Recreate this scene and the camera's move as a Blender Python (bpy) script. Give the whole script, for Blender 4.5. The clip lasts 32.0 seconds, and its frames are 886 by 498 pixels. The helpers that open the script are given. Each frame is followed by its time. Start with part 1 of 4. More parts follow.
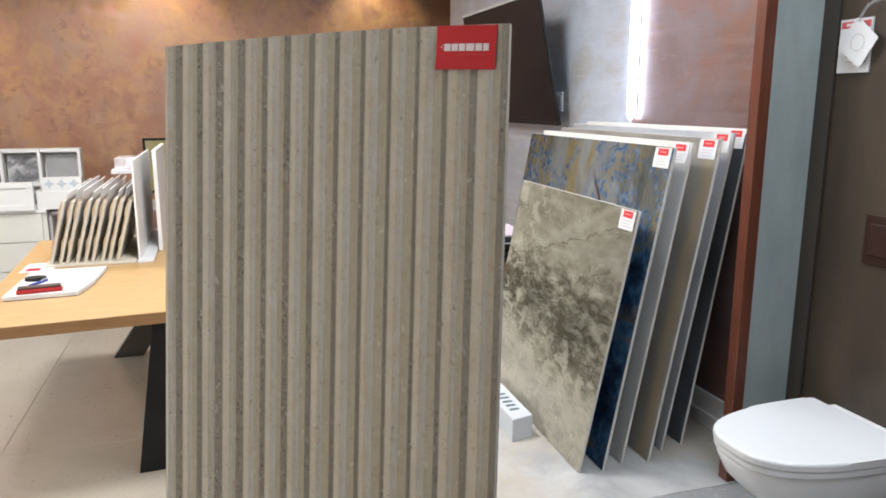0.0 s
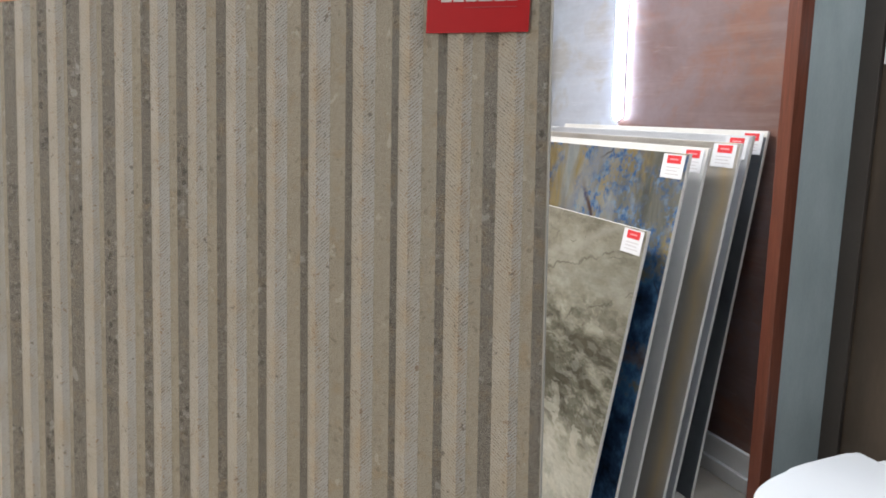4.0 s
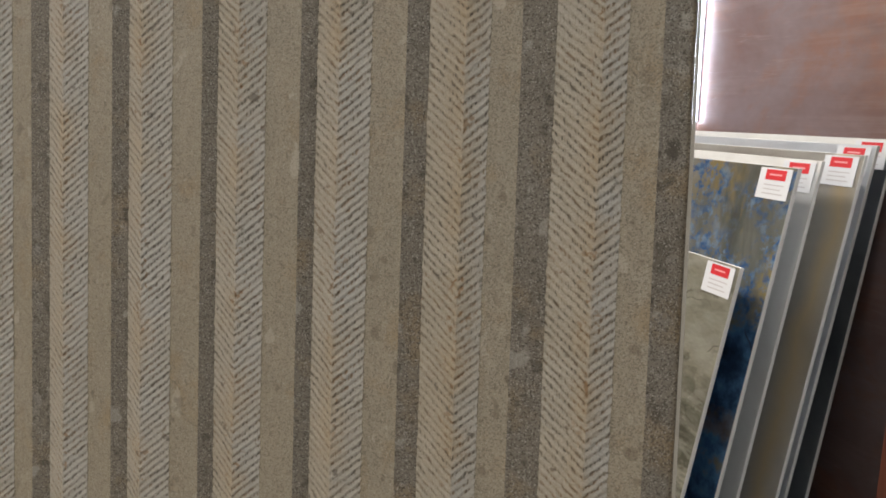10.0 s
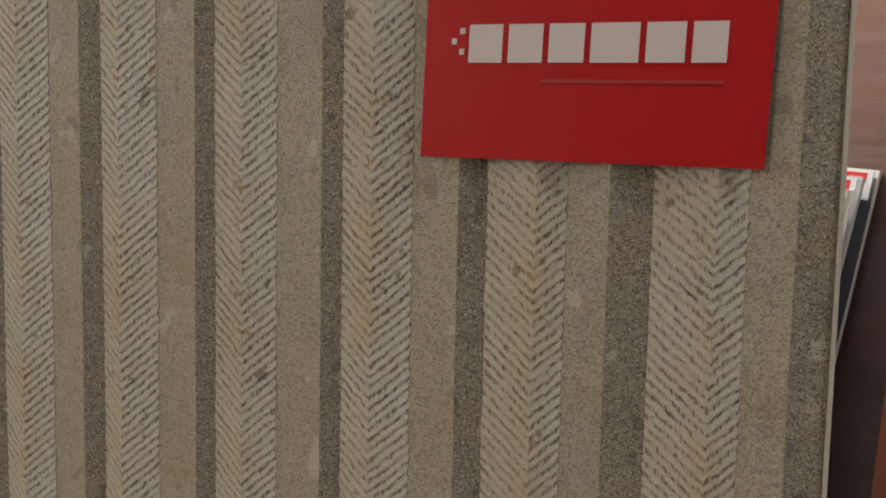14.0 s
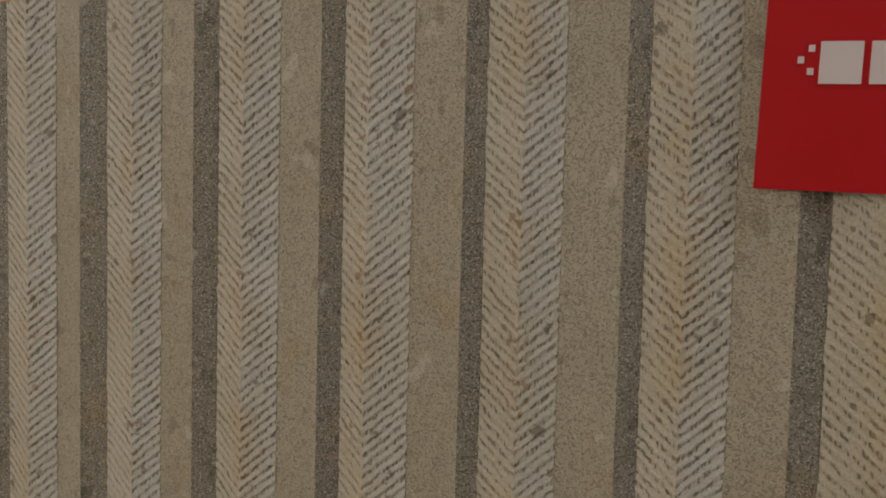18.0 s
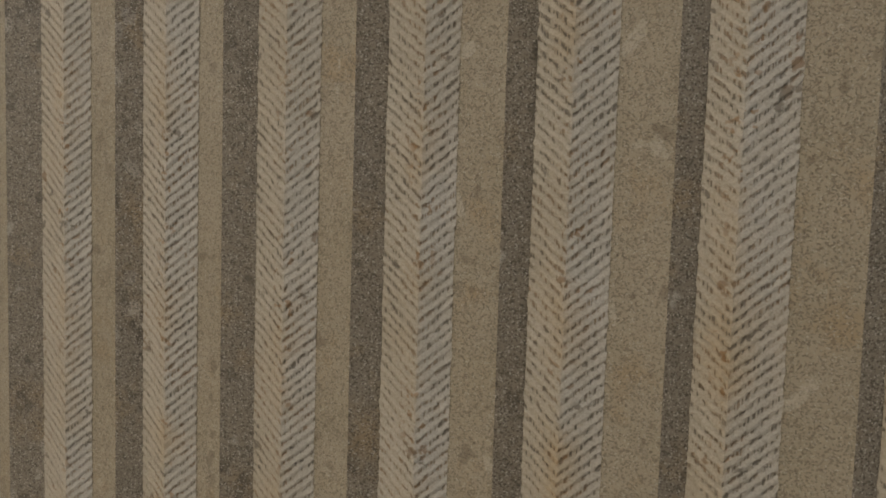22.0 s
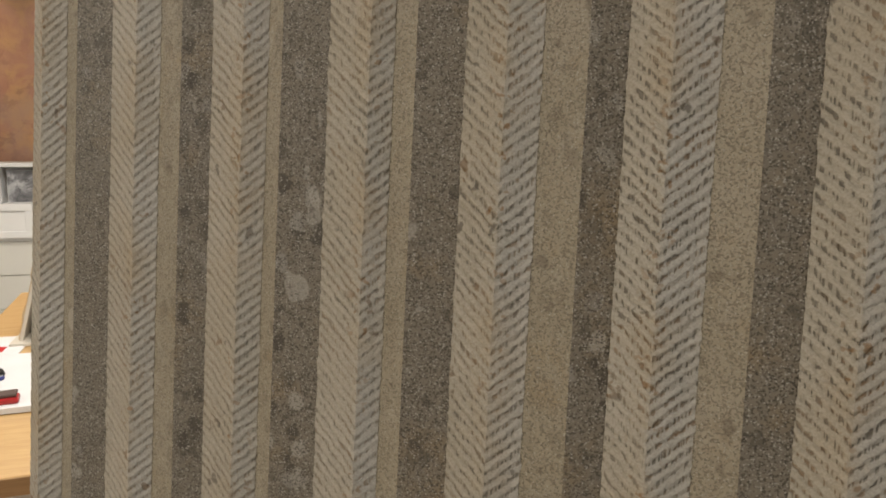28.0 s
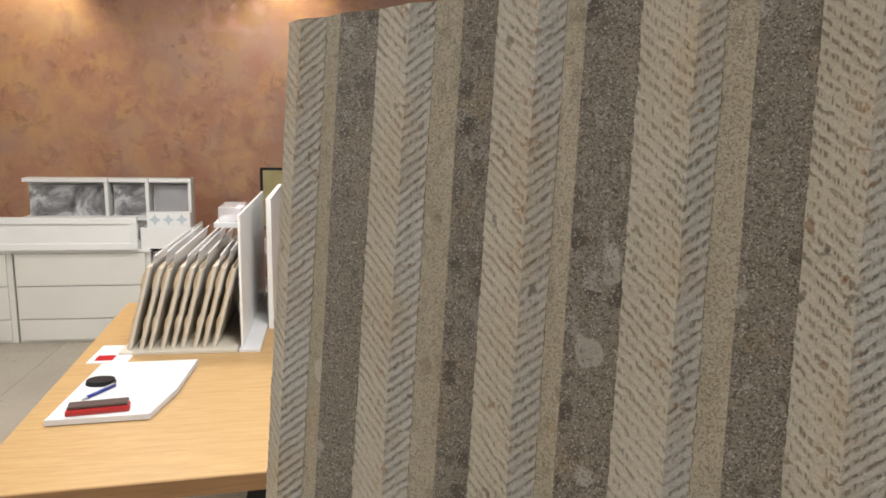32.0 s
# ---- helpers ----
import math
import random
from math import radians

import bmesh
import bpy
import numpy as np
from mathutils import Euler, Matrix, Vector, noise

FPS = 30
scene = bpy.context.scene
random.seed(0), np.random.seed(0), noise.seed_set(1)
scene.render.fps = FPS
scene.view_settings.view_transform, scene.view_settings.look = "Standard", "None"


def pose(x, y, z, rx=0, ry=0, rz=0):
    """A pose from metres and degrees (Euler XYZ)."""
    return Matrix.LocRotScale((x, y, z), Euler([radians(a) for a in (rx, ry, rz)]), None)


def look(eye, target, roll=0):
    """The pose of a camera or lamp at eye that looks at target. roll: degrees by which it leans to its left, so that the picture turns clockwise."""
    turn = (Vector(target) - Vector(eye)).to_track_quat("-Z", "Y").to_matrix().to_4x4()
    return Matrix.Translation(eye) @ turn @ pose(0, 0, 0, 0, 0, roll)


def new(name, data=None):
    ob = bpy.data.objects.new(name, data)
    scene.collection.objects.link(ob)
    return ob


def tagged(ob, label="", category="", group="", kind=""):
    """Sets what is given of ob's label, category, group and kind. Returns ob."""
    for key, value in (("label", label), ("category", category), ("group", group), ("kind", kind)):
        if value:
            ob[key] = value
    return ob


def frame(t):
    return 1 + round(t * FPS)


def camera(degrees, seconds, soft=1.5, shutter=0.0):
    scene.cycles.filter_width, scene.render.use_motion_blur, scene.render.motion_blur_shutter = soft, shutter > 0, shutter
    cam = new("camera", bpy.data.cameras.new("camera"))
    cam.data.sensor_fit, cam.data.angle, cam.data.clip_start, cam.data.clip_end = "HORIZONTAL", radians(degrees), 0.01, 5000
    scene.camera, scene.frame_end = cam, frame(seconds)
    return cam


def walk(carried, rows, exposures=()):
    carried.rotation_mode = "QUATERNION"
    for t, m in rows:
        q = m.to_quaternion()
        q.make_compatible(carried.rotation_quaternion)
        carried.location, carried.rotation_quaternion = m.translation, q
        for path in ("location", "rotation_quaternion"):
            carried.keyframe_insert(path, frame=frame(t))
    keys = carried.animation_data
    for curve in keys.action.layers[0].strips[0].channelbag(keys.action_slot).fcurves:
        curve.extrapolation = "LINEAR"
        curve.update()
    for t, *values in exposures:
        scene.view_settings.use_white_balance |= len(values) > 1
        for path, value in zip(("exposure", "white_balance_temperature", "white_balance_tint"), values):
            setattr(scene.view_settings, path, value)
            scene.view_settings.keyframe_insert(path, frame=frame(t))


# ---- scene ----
cam = camera(63.1, 32.0, soft=1.75)
PATH = [
    (0, (0.0000, 0.0000, 1.2980), (-0.5725, 1.6458, 0.9458), 0.02),
    (0.5, (-0.0054, 0.0787, 1.2942), (-0.5923, 1.7191, 0.9406), -0.14),
    (1, (-0.0185, 0.1361, 1.3003), (-0.6159, 1.7716, 0.9417), -0.09),
    (1.5, (-0.0394, 0.1788, 1.2919), (-0.6405, 1.8142, 0.9388), -0.01),
    (2, (-0.0676, 0.2222, 1.2875), (-0.6596, 1.8620, 0.9392), 0.13),
    (2.5, (-0.0976, 0.2702, 1.2936), (-0.6684, 1.9170, 0.9430), 0.13),
    (3, (-0.1274, 0.3253, 1.2924), (-0.6652, 1.9837, 0.9444), 0.18),
    (3.5, (-0.1668, 0.3739, 1.2886), (-0.6583, 2.0477, 0.9467), 0.08),
    (5.5, (-0.2519, 0.6379, 1.2562), (-0.6737, 2.3297, 0.9096), -0.31),
    (6, (-0.2537, 0.6877, 1.2546), (-0.7130, 2.3708, 0.9129), -0.28),
    (6.5, (-0.2580, 0.7294, 1.2588), (-0.7496, 2.4018, 0.9089), -0.22),
    (7, (-0.2625, 0.7680, 1.2634), (-0.7876, 2.4274, 0.9012), -0.27),
    (7.5, (-0.2677, 0.7970, 1.2620), (-0.8180, 2.4496, 0.9065), -0.28),
    (8, (-0.2724, 0.8181, 1.2631), (-0.8411, 2.4621, 0.8968), -0.37),
    (8.5, (-0.2705, 0.8374, 1.2623), (-0.8883, 2.4643, 0.8991), -0.19),
    (9, (-0.2702, 0.8564, 1.2590), (-0.9341, 2.4704, 0.9209), 0.22),
    (9.5, (-0.2906, 0.8391, 1.2674), (-0.8185, 2.4979, 0.9061), 0.11),
    (10, (-0.2856, 0.8539, 1.2696), (-0.8484, 2.5062, 0.9328), 0.47),
    (10.5, (-0.2824, 0.8618, 1.2751), (-0.8567, 2.5150, 0.9630), 0.83),
    (11, (-0.2893, 0.8552, 1.2984), (-0.7976, 2.5197, 0.9358), 0.60),
    (11.5, (-0.2880, 0.8633, 1.3175), (-0.8023, 2.5212, 0.9332), 0.67),
    (12, (-0.2882, 0.8767, 1.3335), (-0.8236, 2.5276, 0.9481), 0.67),
    (12.5, (-0.2980, 0.8835, 1.3478), (-0.8068, 2.5424, 0.9609), 0.69),
    (13, (-0.3076, 0.8960, 1.3557), (-0.8289, 2.5562, 0.9917), 0.54),
    (13.5, (-0.3220, 0.9060, 1.3638), (-0.8246, 2.5710, 0.9951), 0.32),
    (14, (-0.3364, 0.9158, 1.3688), (-0.8287, 2.5864, 1.0120), 0.07),
    (14.5, (-0.3500, 0.9205, 1.3728), (-0.8327, 2.5973, 1.0324), 0.22),
    (16.5, (-0.3975, 0.9124, 1.3795), (-0.8868, 2.5924, 1.0654), 0.30),
    (17, (-0.4102, 0.9129, 1.3759), (-0.9047, 2.5903, 1.0559), 0.27),
    (17.5, (-0.4237, 0.9137, 1.3740), (-0.9065, 2.5934, 1.0485), 0.32),
    (18, (-0.4356, 0.9159, 1.3710), (-0.9220, 2.5956, 1.0509), 0.31),
    (18.5, (-0.4460, 0.9183, 1.3698), (-0.9389, 2.5963, 1.0506), 0.28),
    (19, (-0.4495, 0.9036, 1.3748), (-0.9734, 2.5710, 1.0493), 0.04),
    (19.5, (-0.4678, 0.9052, 1.3719), (-0.9740, 2.5794, 1.0539), 0.12),
    (20, (-0.4869, 0.9093, 1.3710), (-0.9780, 2.5868, 1.0465), 0.29),
    (20.5, (-0.5044, 0.9133, 1.3686), (-0.9840, 2.5946, 1.0465), 0.34),
    (21, (-0.5220, 0.9182, 1.3676), (-0.9970, 2.5995, 1.0384), 0.46),
    (21.5, (-0.5356, 0.9208, 1.3670), (-1.0120, 2.6008, 1.0336), 0.55),
    (22, (-0.5460, 0.9226, 1.3675), (-1.0543, 2.5905, 1.0206), 0.51),
    (22.5, (-0.5572, 0.9204, 1.3676), (-1.0716, 2.5859, 1.0182), 0.48),
    (23, (-0.5700, 0.9164, 1.3670), (-1.0866, 2.5812, 1.0177), 0.57),
    (23.5, (-0.5837, 0.9118, 1.3674), (-1.0955, 2.5768, 1.0119), 0.69),
    (24, (-0.5956, 0.9124, 1.3639), (-1.1311, 2.5732, 1.0246), 0.79),
    (24.5, (-0.6108, 0.9108, 1.3622), (-1.1427, 2.5737, 1.0272), 0.91),
    (25, (-0.6244, 0.9132, 1.3609), (-1.1696, 2.5718, 1.0262), 1.05),
    (25.5, (-0.6388, 0.9129, 1.3630), (-1.1808, 2.5665, 0.9996), 0.75),
    (27.5, (-0.6893, 0.9354, 1.3582), (-1.2981, 2.5674, 1.0027), 0.95),
    (28, (-0.6995, 0.9410, 1.3563), (-1.3398, 2.5636, 1.0133), 0.99),
    (28.5, (-0.7083, 0.9450, 1.3548), (-1.3822, 2.5564, 1.0233), 0.93),
    (29, (-0.7178, 0.9460, 1.3554), (-1.4164, 2.5475, 1.0275), 0.92),
    (29.5, (-0.7275, 0.9458, 1.3576), (-1.4353, 2.5438, 1.0319), 0.96),
    (30, (-0.7365, 0.9448, 1.3608), (-1.4570, 2.5373, 1.0365), 0.93),
    (30.5, (-0.7437, 0.9425, 1.3634), (-1.4704, 2.5326, 1.0411), 0.92),
    (31, (-0.7527, 0.9391, 1.3662), (-1.4961, 2.5224, 1.0481), 1.05),
    (31.5, (-0.7624, 0.9362, 1.3673), (-1.5321, 2.5060, 1.0450), 1.03),
    (32, (-0.7704, 0.9320, 1.3645), (-1.5844, 2.4826, 1.0593), 1.01),
]
EXPOSURES = [(0, 0.21, 6000, 10), (3.5, 0.2, 5950, 10), (6, 0.04, 6150, 10), (9, -0.15, 6250, 10), (13, -0.28, 6650, 10),
             (17, -0.34, 6750, 10), (24, -0.36, 6850, 10), (28, -0.31, 6800, 10), (32, -0.1, 6300, 10)]
walk(cam, [(t, look(eye, target, roll)) for t, eye, target, roll in PATH], EXPOSURES)

# The room is turned against the walk: x to the lit wall, y to the copper wall, in plan units of 8/9 m.
UNIT, EYE_Z = 8 / 9, 1.46
ROOM = pose(0, 0, 0, 0, 0, 36.46) @ Matrix.Scale(UNIT, 4)
WALL_X, LIT_END, COPPER_Y, CEILING_Z = 2.11, 6.56, 8.47, 3.1


def afar(k):
    """The room's plan drawn k times as large, as seen from the first eye."""
    return ROOM @ pose(0, 0, EYE_Z * (1 - k)) @ Matrix.Scale(k, 4)


TABLE_K, CABINET_K = 1.18, 1.3
TABLE_ROOM, CABINET_ROOM = afar(TABLE_K), afar(CABINET_K)
LOW_Z0 = EYE_Z * (1 - TABLE_K)  # the main floor; the slabs and the toilet stand on a platform


def placed(m):
    loc, rot, _ = (ROOM @ m).decompose()
    return Matrix.LocRotScale(loc, rot, None)


# ---- world and lamps ----
world = bpy.data.worlds.new("world")
scene.world = world
world.use_nodes = True
world.node_tree.nodes["Background"].inputs[0].default_value = (0.9, 0.95, 1.0, 1)
world.node_tree.nodes["Background"].inputs[1].default_value = 0.02


def area_lamp(name, x, y, z, size, watts, colour):
    data = bpy.data.lights.new(name, "AREA")
    data.shape, data.size, data.energy, data.color = "SQUARE", size, watts, colour
    ob = new(name, data)
    ob.matrix_world = placed(pose(x, y, z))
    return ob


def spot_lamp(name, eye, target, watts, degrees, colour):
    data = bpy.data.lights.new(name, "SPOT")
    data.energy, data.spot_size, data.spot_blend, data.color, data.shadow_soft_size = watts, radians(degrees), 0.7, colour, 0.03
    ob = new(name, data)
    ob.matrix_world = placed(look(eye, target))
    return ob


WARM, COOL = (1.0, 0.95, 0.88), (0.9, 0.96, 1.0)
# Added, unseen panels: -3.5, -0.4 for tile sheen; 1.45 and 1.83 brighten the nook.
FILL_PANELS = [(-3.5, -0.4, 80, WARM), (1.25, 0.3, 18, COOL), (1.45, 1.5, 8, COOL), (1.83, 2.34, 17, COOL), (-3.4, 2.6, 50, WARM), (0.2, 3.2, 58, WARM), (-1.2, 5.6, 56, WARM)]
for lx, ly, watts, tone in FILL_PANELS:
    area_lamp("fill_lamp", lx, ly, CEILING_Z - 0.03, 0.5, watts, tone)
WASHERS = [(-2.7, 7.85, 62), (-0.45, 7.85, 40), (1.8, 7.85, 34), (3.5, 7.85, 30)]
for wx, wy, watts in WASHERS:
    spot_lamp("wall_spot", (wx, wy, CEILING_Z - 0.08), (wx, COPPER_Y, 2.1), watts, 88, (1.0, 0.85, 0.47))

# ---- materials ----
def material(name, base, rough=0.5, metal=0.0):
    m = bpy.data.materials.new(name)
    m.use_nodes = True
    m.diffuse_color = (*base, 1)
    b = m.node_tree.nodes["Principled BSDF"]
    b.inputs["Base Color"].default_value = (*base, 1)
    b.inputs["Roughness"].default_value = rough
    b.inputs["Metallic"].default_value = metal
    return m


class Nodes:
    """Short words for building a node tree."""

    def __init__(self, m):
        self.tree = m.node_tree
        self.bsdf = self.tree.nodes["Principled BSDF"]

    def add(self, kind, **props):
        n = self.tree.nodes.new(kind)
        for key, value in props.items():
            setattr(n, key, value)
        return n

    def link(self, a, b):
        self.tree.links.new(a, b)

    def put(self, socket, value):
        if isinstance(value, (int, float)):
            socket.default_value = value
        elif isinstance(value, tuple):
            socket.default_value = (*value, 1)[:4] if len(value) == 3 and socket.type == "RGBA" else value
        else:
            self.link(value, socket)

    def coords(self, stretch=(1, 1, 1), shift=False):
        c = self.add("ShaderNodeTexCoord")
        mp = self.add("ShaderNodeMapping")
        mp.inputs["Scale"].default_value = stretch
        self.link(c.outputs["Object"], mp.inputs["Vector"])
        if shift:
            info = self.add("ShaderNodeObjectInfo")
            k = self.math("MULTIPLY", info.outputs["Random"], 37.0)
            comb = self.add("ShaderNodeCombineXYZ")
            for i in range(3):
                self.link(k, comb.inputs[i])
            self.link(comb.outputs[0], mp.inputs["Location"])
        return mp.outputs[0]

    def noise(self, vec, scale, detail=4.0, rough=0.55, distort=0.0):
        n = self.add("ShaderNodeTexNoise")
        self.link(vec, n.inputs["Vector"])
        n.inputs["Scale"].default_value, n.inputs["Detail"].default_value = scale, detail
        n.inputs["Roughness"].default_value, n.inputs["Distortion"].default_value = rough, distort
        return n.outputs["Fac"]

    def cells(self, vec, scale, feature="F1"):
        n = self.add("ShaderNodeTexVoronoi", feature=feature)
        self.link(vec, n.inputs["Vector"])
        n.inputs["Scale"].default_value = scale
        return n.outputs["Distance"]

    def math(self, op, a, b=0.0, c=None):
        n = self.add("ShaderNodeMath", operation=op)
        self.put(n.inputs[0], a)
        self.put(n.inputs[1], b)
        if c is not None:
            self.put(n.inputs[2], c)
        return n.outputs[0]

    def step(self, value, lo, hi):
        n = self.add("ShaderNodeMapRange", clamp=True)
        self.put(n.inputs["Value"], value)
        n.inputs["From Min"].default_value, n.inputs["From Max"].default_value = lo, hi
        return n.outputs[0]

    def mix(self, fac, a, b):
        n = self.add("ShaderNodeMix", data_type="RGBA")
        self.put(n.inputs[0], fac)
        self.put(n.inputs[6], a)
        self.put(n.inputs[7], b)
        return n.outputs[2]

    def colour(self, out):
        self.link(out, self.bsdf.inputs["Base Color"])

    def rough(self, out):
        self.link(out, self.bsdf.inputs["Roughness"])

    def bump(self, height, strength, distance):
        n = self.add("ShaderNodeBump")
        self.link(height, n.inputs["Height"])
        n.inputs["Strength"].default_value, n.inputs["Distance"].default_value = strength, distance
        self.link(n.outputs[0], self.bsdf.inputs["Normal"])


def mottled(name, a, b, scale, rough=0.5, metal=0.0, fine=0.3, bump=0.15, stretch=(1, 1, 1), shift=True, spread=0.2, bump_at=0.002):
    """A surface with broad patches, fine grain and a slight relief."""
    m = material(name, a, rough, metal)
    n = Nodes(m)
    v = n.coords(stretch, shift)
    broad = n.step(n.noise(v, scale, 5.0, 0.6), 0.5 - spread, 0.5 + spread)
    grain = n.noise(v, scale * 18, 3.0)
    c = n.mix(broad, a, b)
    c = n.mix(n.math("MULTIPLY", grain, fine), c, tuple(0.45 * k for k in a))
    n.colour(c)
    n.rough(n.math("ADD", n.math("MULTIPLY", grain, 0.16), rough - 0.08))
    n.bump(n.math("ADD", n.math("MULTIPLY", broad, 0.5), grain), bump, bump_at)
    return m


CHEVRON_STEP, CHEVRON_FALL = 0.0036, 0.85


def chevron_stone():
    """Pale cut stone: slanting saw ridges that fall to a middle line, rows of small pits in the cuts, rust near the
    middle line. Shade in cuts and pits is painted in.
    """
    m = material("chevron_stone", (0.46, 0.415, 0.335), 0.47)
    n = Nodes(m)
    v = n.coords()
    vs = n.coords((1, 1, 1), True)
    sep = n.add("ShaderNodeSeparateXYZ")
    n.link(v, sep.inputs[0])
    info = n.add("ShaderNodeObjectInfo")
    seed = n.math("MULTIPLY", info.outputs["Random"], 91.0)
    across = n.add("ShaderNodeSeparateXYZ")
    n.link(info.outputs["Location"], across.inputs[0])
    calm = n.step(across.outputs["X"], -0.7, -0.84)
    rusty = n.step(across.outputs["X"], -0.62, -0.5)
    reach = n.math("ABSOLUTE", sep.outputs["X"])
    side = n.step(sep.outputs["X"], -0.0012, 0.0016)
    rise = n.math("SUBTRACT", sep.outputs["Z"], n.math("MULTIPLY", reach, CHEVRON_FALL))
    wob = n.math("MULTIPLY", n.math("SUBTRACT", n.noise(vs, 210, 4.0, 0.65), 0.5), 0.0042)
    turns = n.math("DIVIDE", n.math("ADD", rise, wob), CHEVRON_STEP)
    index = n.math("FLOOR", turns)
    off = n.math("ABSOLUTE", n.math("SUBTRACT", n.math("FRACT", turns), 0.5))
    along = n.add("ShaderNodeCombineXYZ")
    n.link(n.math("MULTIPLY", sep.outputs["X"], 1150.0), along.inputs[0])
    n.link(n.math("ADD", n.math("MULTIPLY", index, 5.37), seed), along.inputs[1])
    dot = n.noise(along.outputs[0], 1.0, 1.0, 0.6)
    width = n.math("ADD", n.math("MULTIPLY", n.noise(vs, 760, 2.0, 0.6), 0.6), -0.17)
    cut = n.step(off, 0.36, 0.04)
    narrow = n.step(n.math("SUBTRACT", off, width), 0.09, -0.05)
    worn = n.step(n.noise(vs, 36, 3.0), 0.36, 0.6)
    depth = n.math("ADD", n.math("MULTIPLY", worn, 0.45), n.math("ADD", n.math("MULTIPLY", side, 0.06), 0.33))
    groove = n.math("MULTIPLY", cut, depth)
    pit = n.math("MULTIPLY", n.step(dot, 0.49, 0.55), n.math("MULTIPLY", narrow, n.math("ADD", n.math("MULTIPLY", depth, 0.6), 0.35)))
    broad = n.step(n.noise(vs, 17, 4.0), 0.36, 0.64)
    # Cool light on the right-hand planes is painted in as a greyer, paler half.
    warm = n.mix(broad, (0.45, 0.4, 0.315), (0.5, 0.46, 0.385))
    pale = n.mix(broad, (0.465, 0.438, 0.382), (0.508, 0.49, 0.45))
    base = n.mix(side, warm, pale)
    near = n.step(reach, 0.0085, 0.001)
    rust = n.math("MULTIPLY", n.step(n.math("ADD", n.noise(vs, 26, 4.0, 0.65), n.math("MULTIPLY", rusty, 0.06)), 0.48, 0.68), n.math("ADD", n.math("MULTIPLY", near, 0.75), 0.25))
    base = n.mix(n.math("MULTIPLY", rust, 0.5), base, (0.46, 0.335, 0.18))
    # Shade of cuts and pits, put into the colour with some rust tint.
    cut_shade = n.mix(rust, (0.255, 0.22, 0.165), (0.36, 0.22, 0.095))
    pit_shade = n.mix(n.step(n.math("ADD", n.noise(vs, 70, 2.0), n.math("MULTIPLY", near, 0.1)), 0.5, 0.62), (0.1, 0.085, 0.064), (0.23, 0.13, 0.055))
    c = n.mix(n.math("MULTIPLY", groove, 0.32), base, cut_shade)
    c = n.mix(n.math("MULTIPLY", pit, n.math("SUBTRACT", 0.92, n.math("MULTIPLY", calm, n.math("ADD", n.math("MULTIPLY", side, 0.2), 0.28)))), c, pit_shade)
    run = n.add("ShaderNodeCombineXYZ")
    n.link(n.math("MULTIPLY", sep.outputs["X"], 260.0), run.inputs[0])
    n.link(n.math("ADD", n.math("MULTIPLY", index, 3.71), seed), run.inputs[1])
    stroke = n.math("MULTIPLY", n.step(n.noise(run.outputs[0], 1.0, 2.0, 0.5), 0.66, 0.71), n.step(off, 0.24, 0.12))
    c = n.mix(n.math("MULTIPLY", stroke, n.math("SUBTRACT", 0.8, n.math("MULTIPLY", calm, 0.6))), c, n.mix(rust, (0.13, 0.095, 0.06), (0.26, 0.14, 0.055)))
    chip = n.math("ADD", n.noise(vs, 150, 2.0, 0.4), n.math("MULTIPLY", n.math("SUBTRACT", n.noise(vs, 700, 2.0), 0.5), 0.2))
    c = n.mix(n.math("MULTIPLY", n.step(chip, 0.69, 0.735), 0.7), c, pit_shade)
    crumb = n.math("MULTIPLY", n.step(n.noise(vs, 330, 2.0, 0.5), 0.62, 0.68), n.math("MULTIPLY", n.step(reach, 0.007, 0.002), n.step(n.noise(vs, 19, 2.0), 0.42, 0.58)))
    c = n.mix(n.math("MULTIPLY", crumb, 0.75), c, (0.27, 0.14, 0.045))
    grain = n.noise(vs, 1300, 2.0, 0.7)
    c = n.mix(n.math("MULTIPLY", n.step(grain, 0.42, 0.62), 0.3), c, (0.22, 0.19, 0.145))
    n.colour(c)
    h = n.math("SUBTRACT", n.math("MULTIPLY", grain, 0.4), n.math("ADD", n.math("MULTIPLY", groove, 0.45), n.math("MULTIPLY", pit, 0.8)))
    n.bump(h, 0.7, 0.0008)
    return m


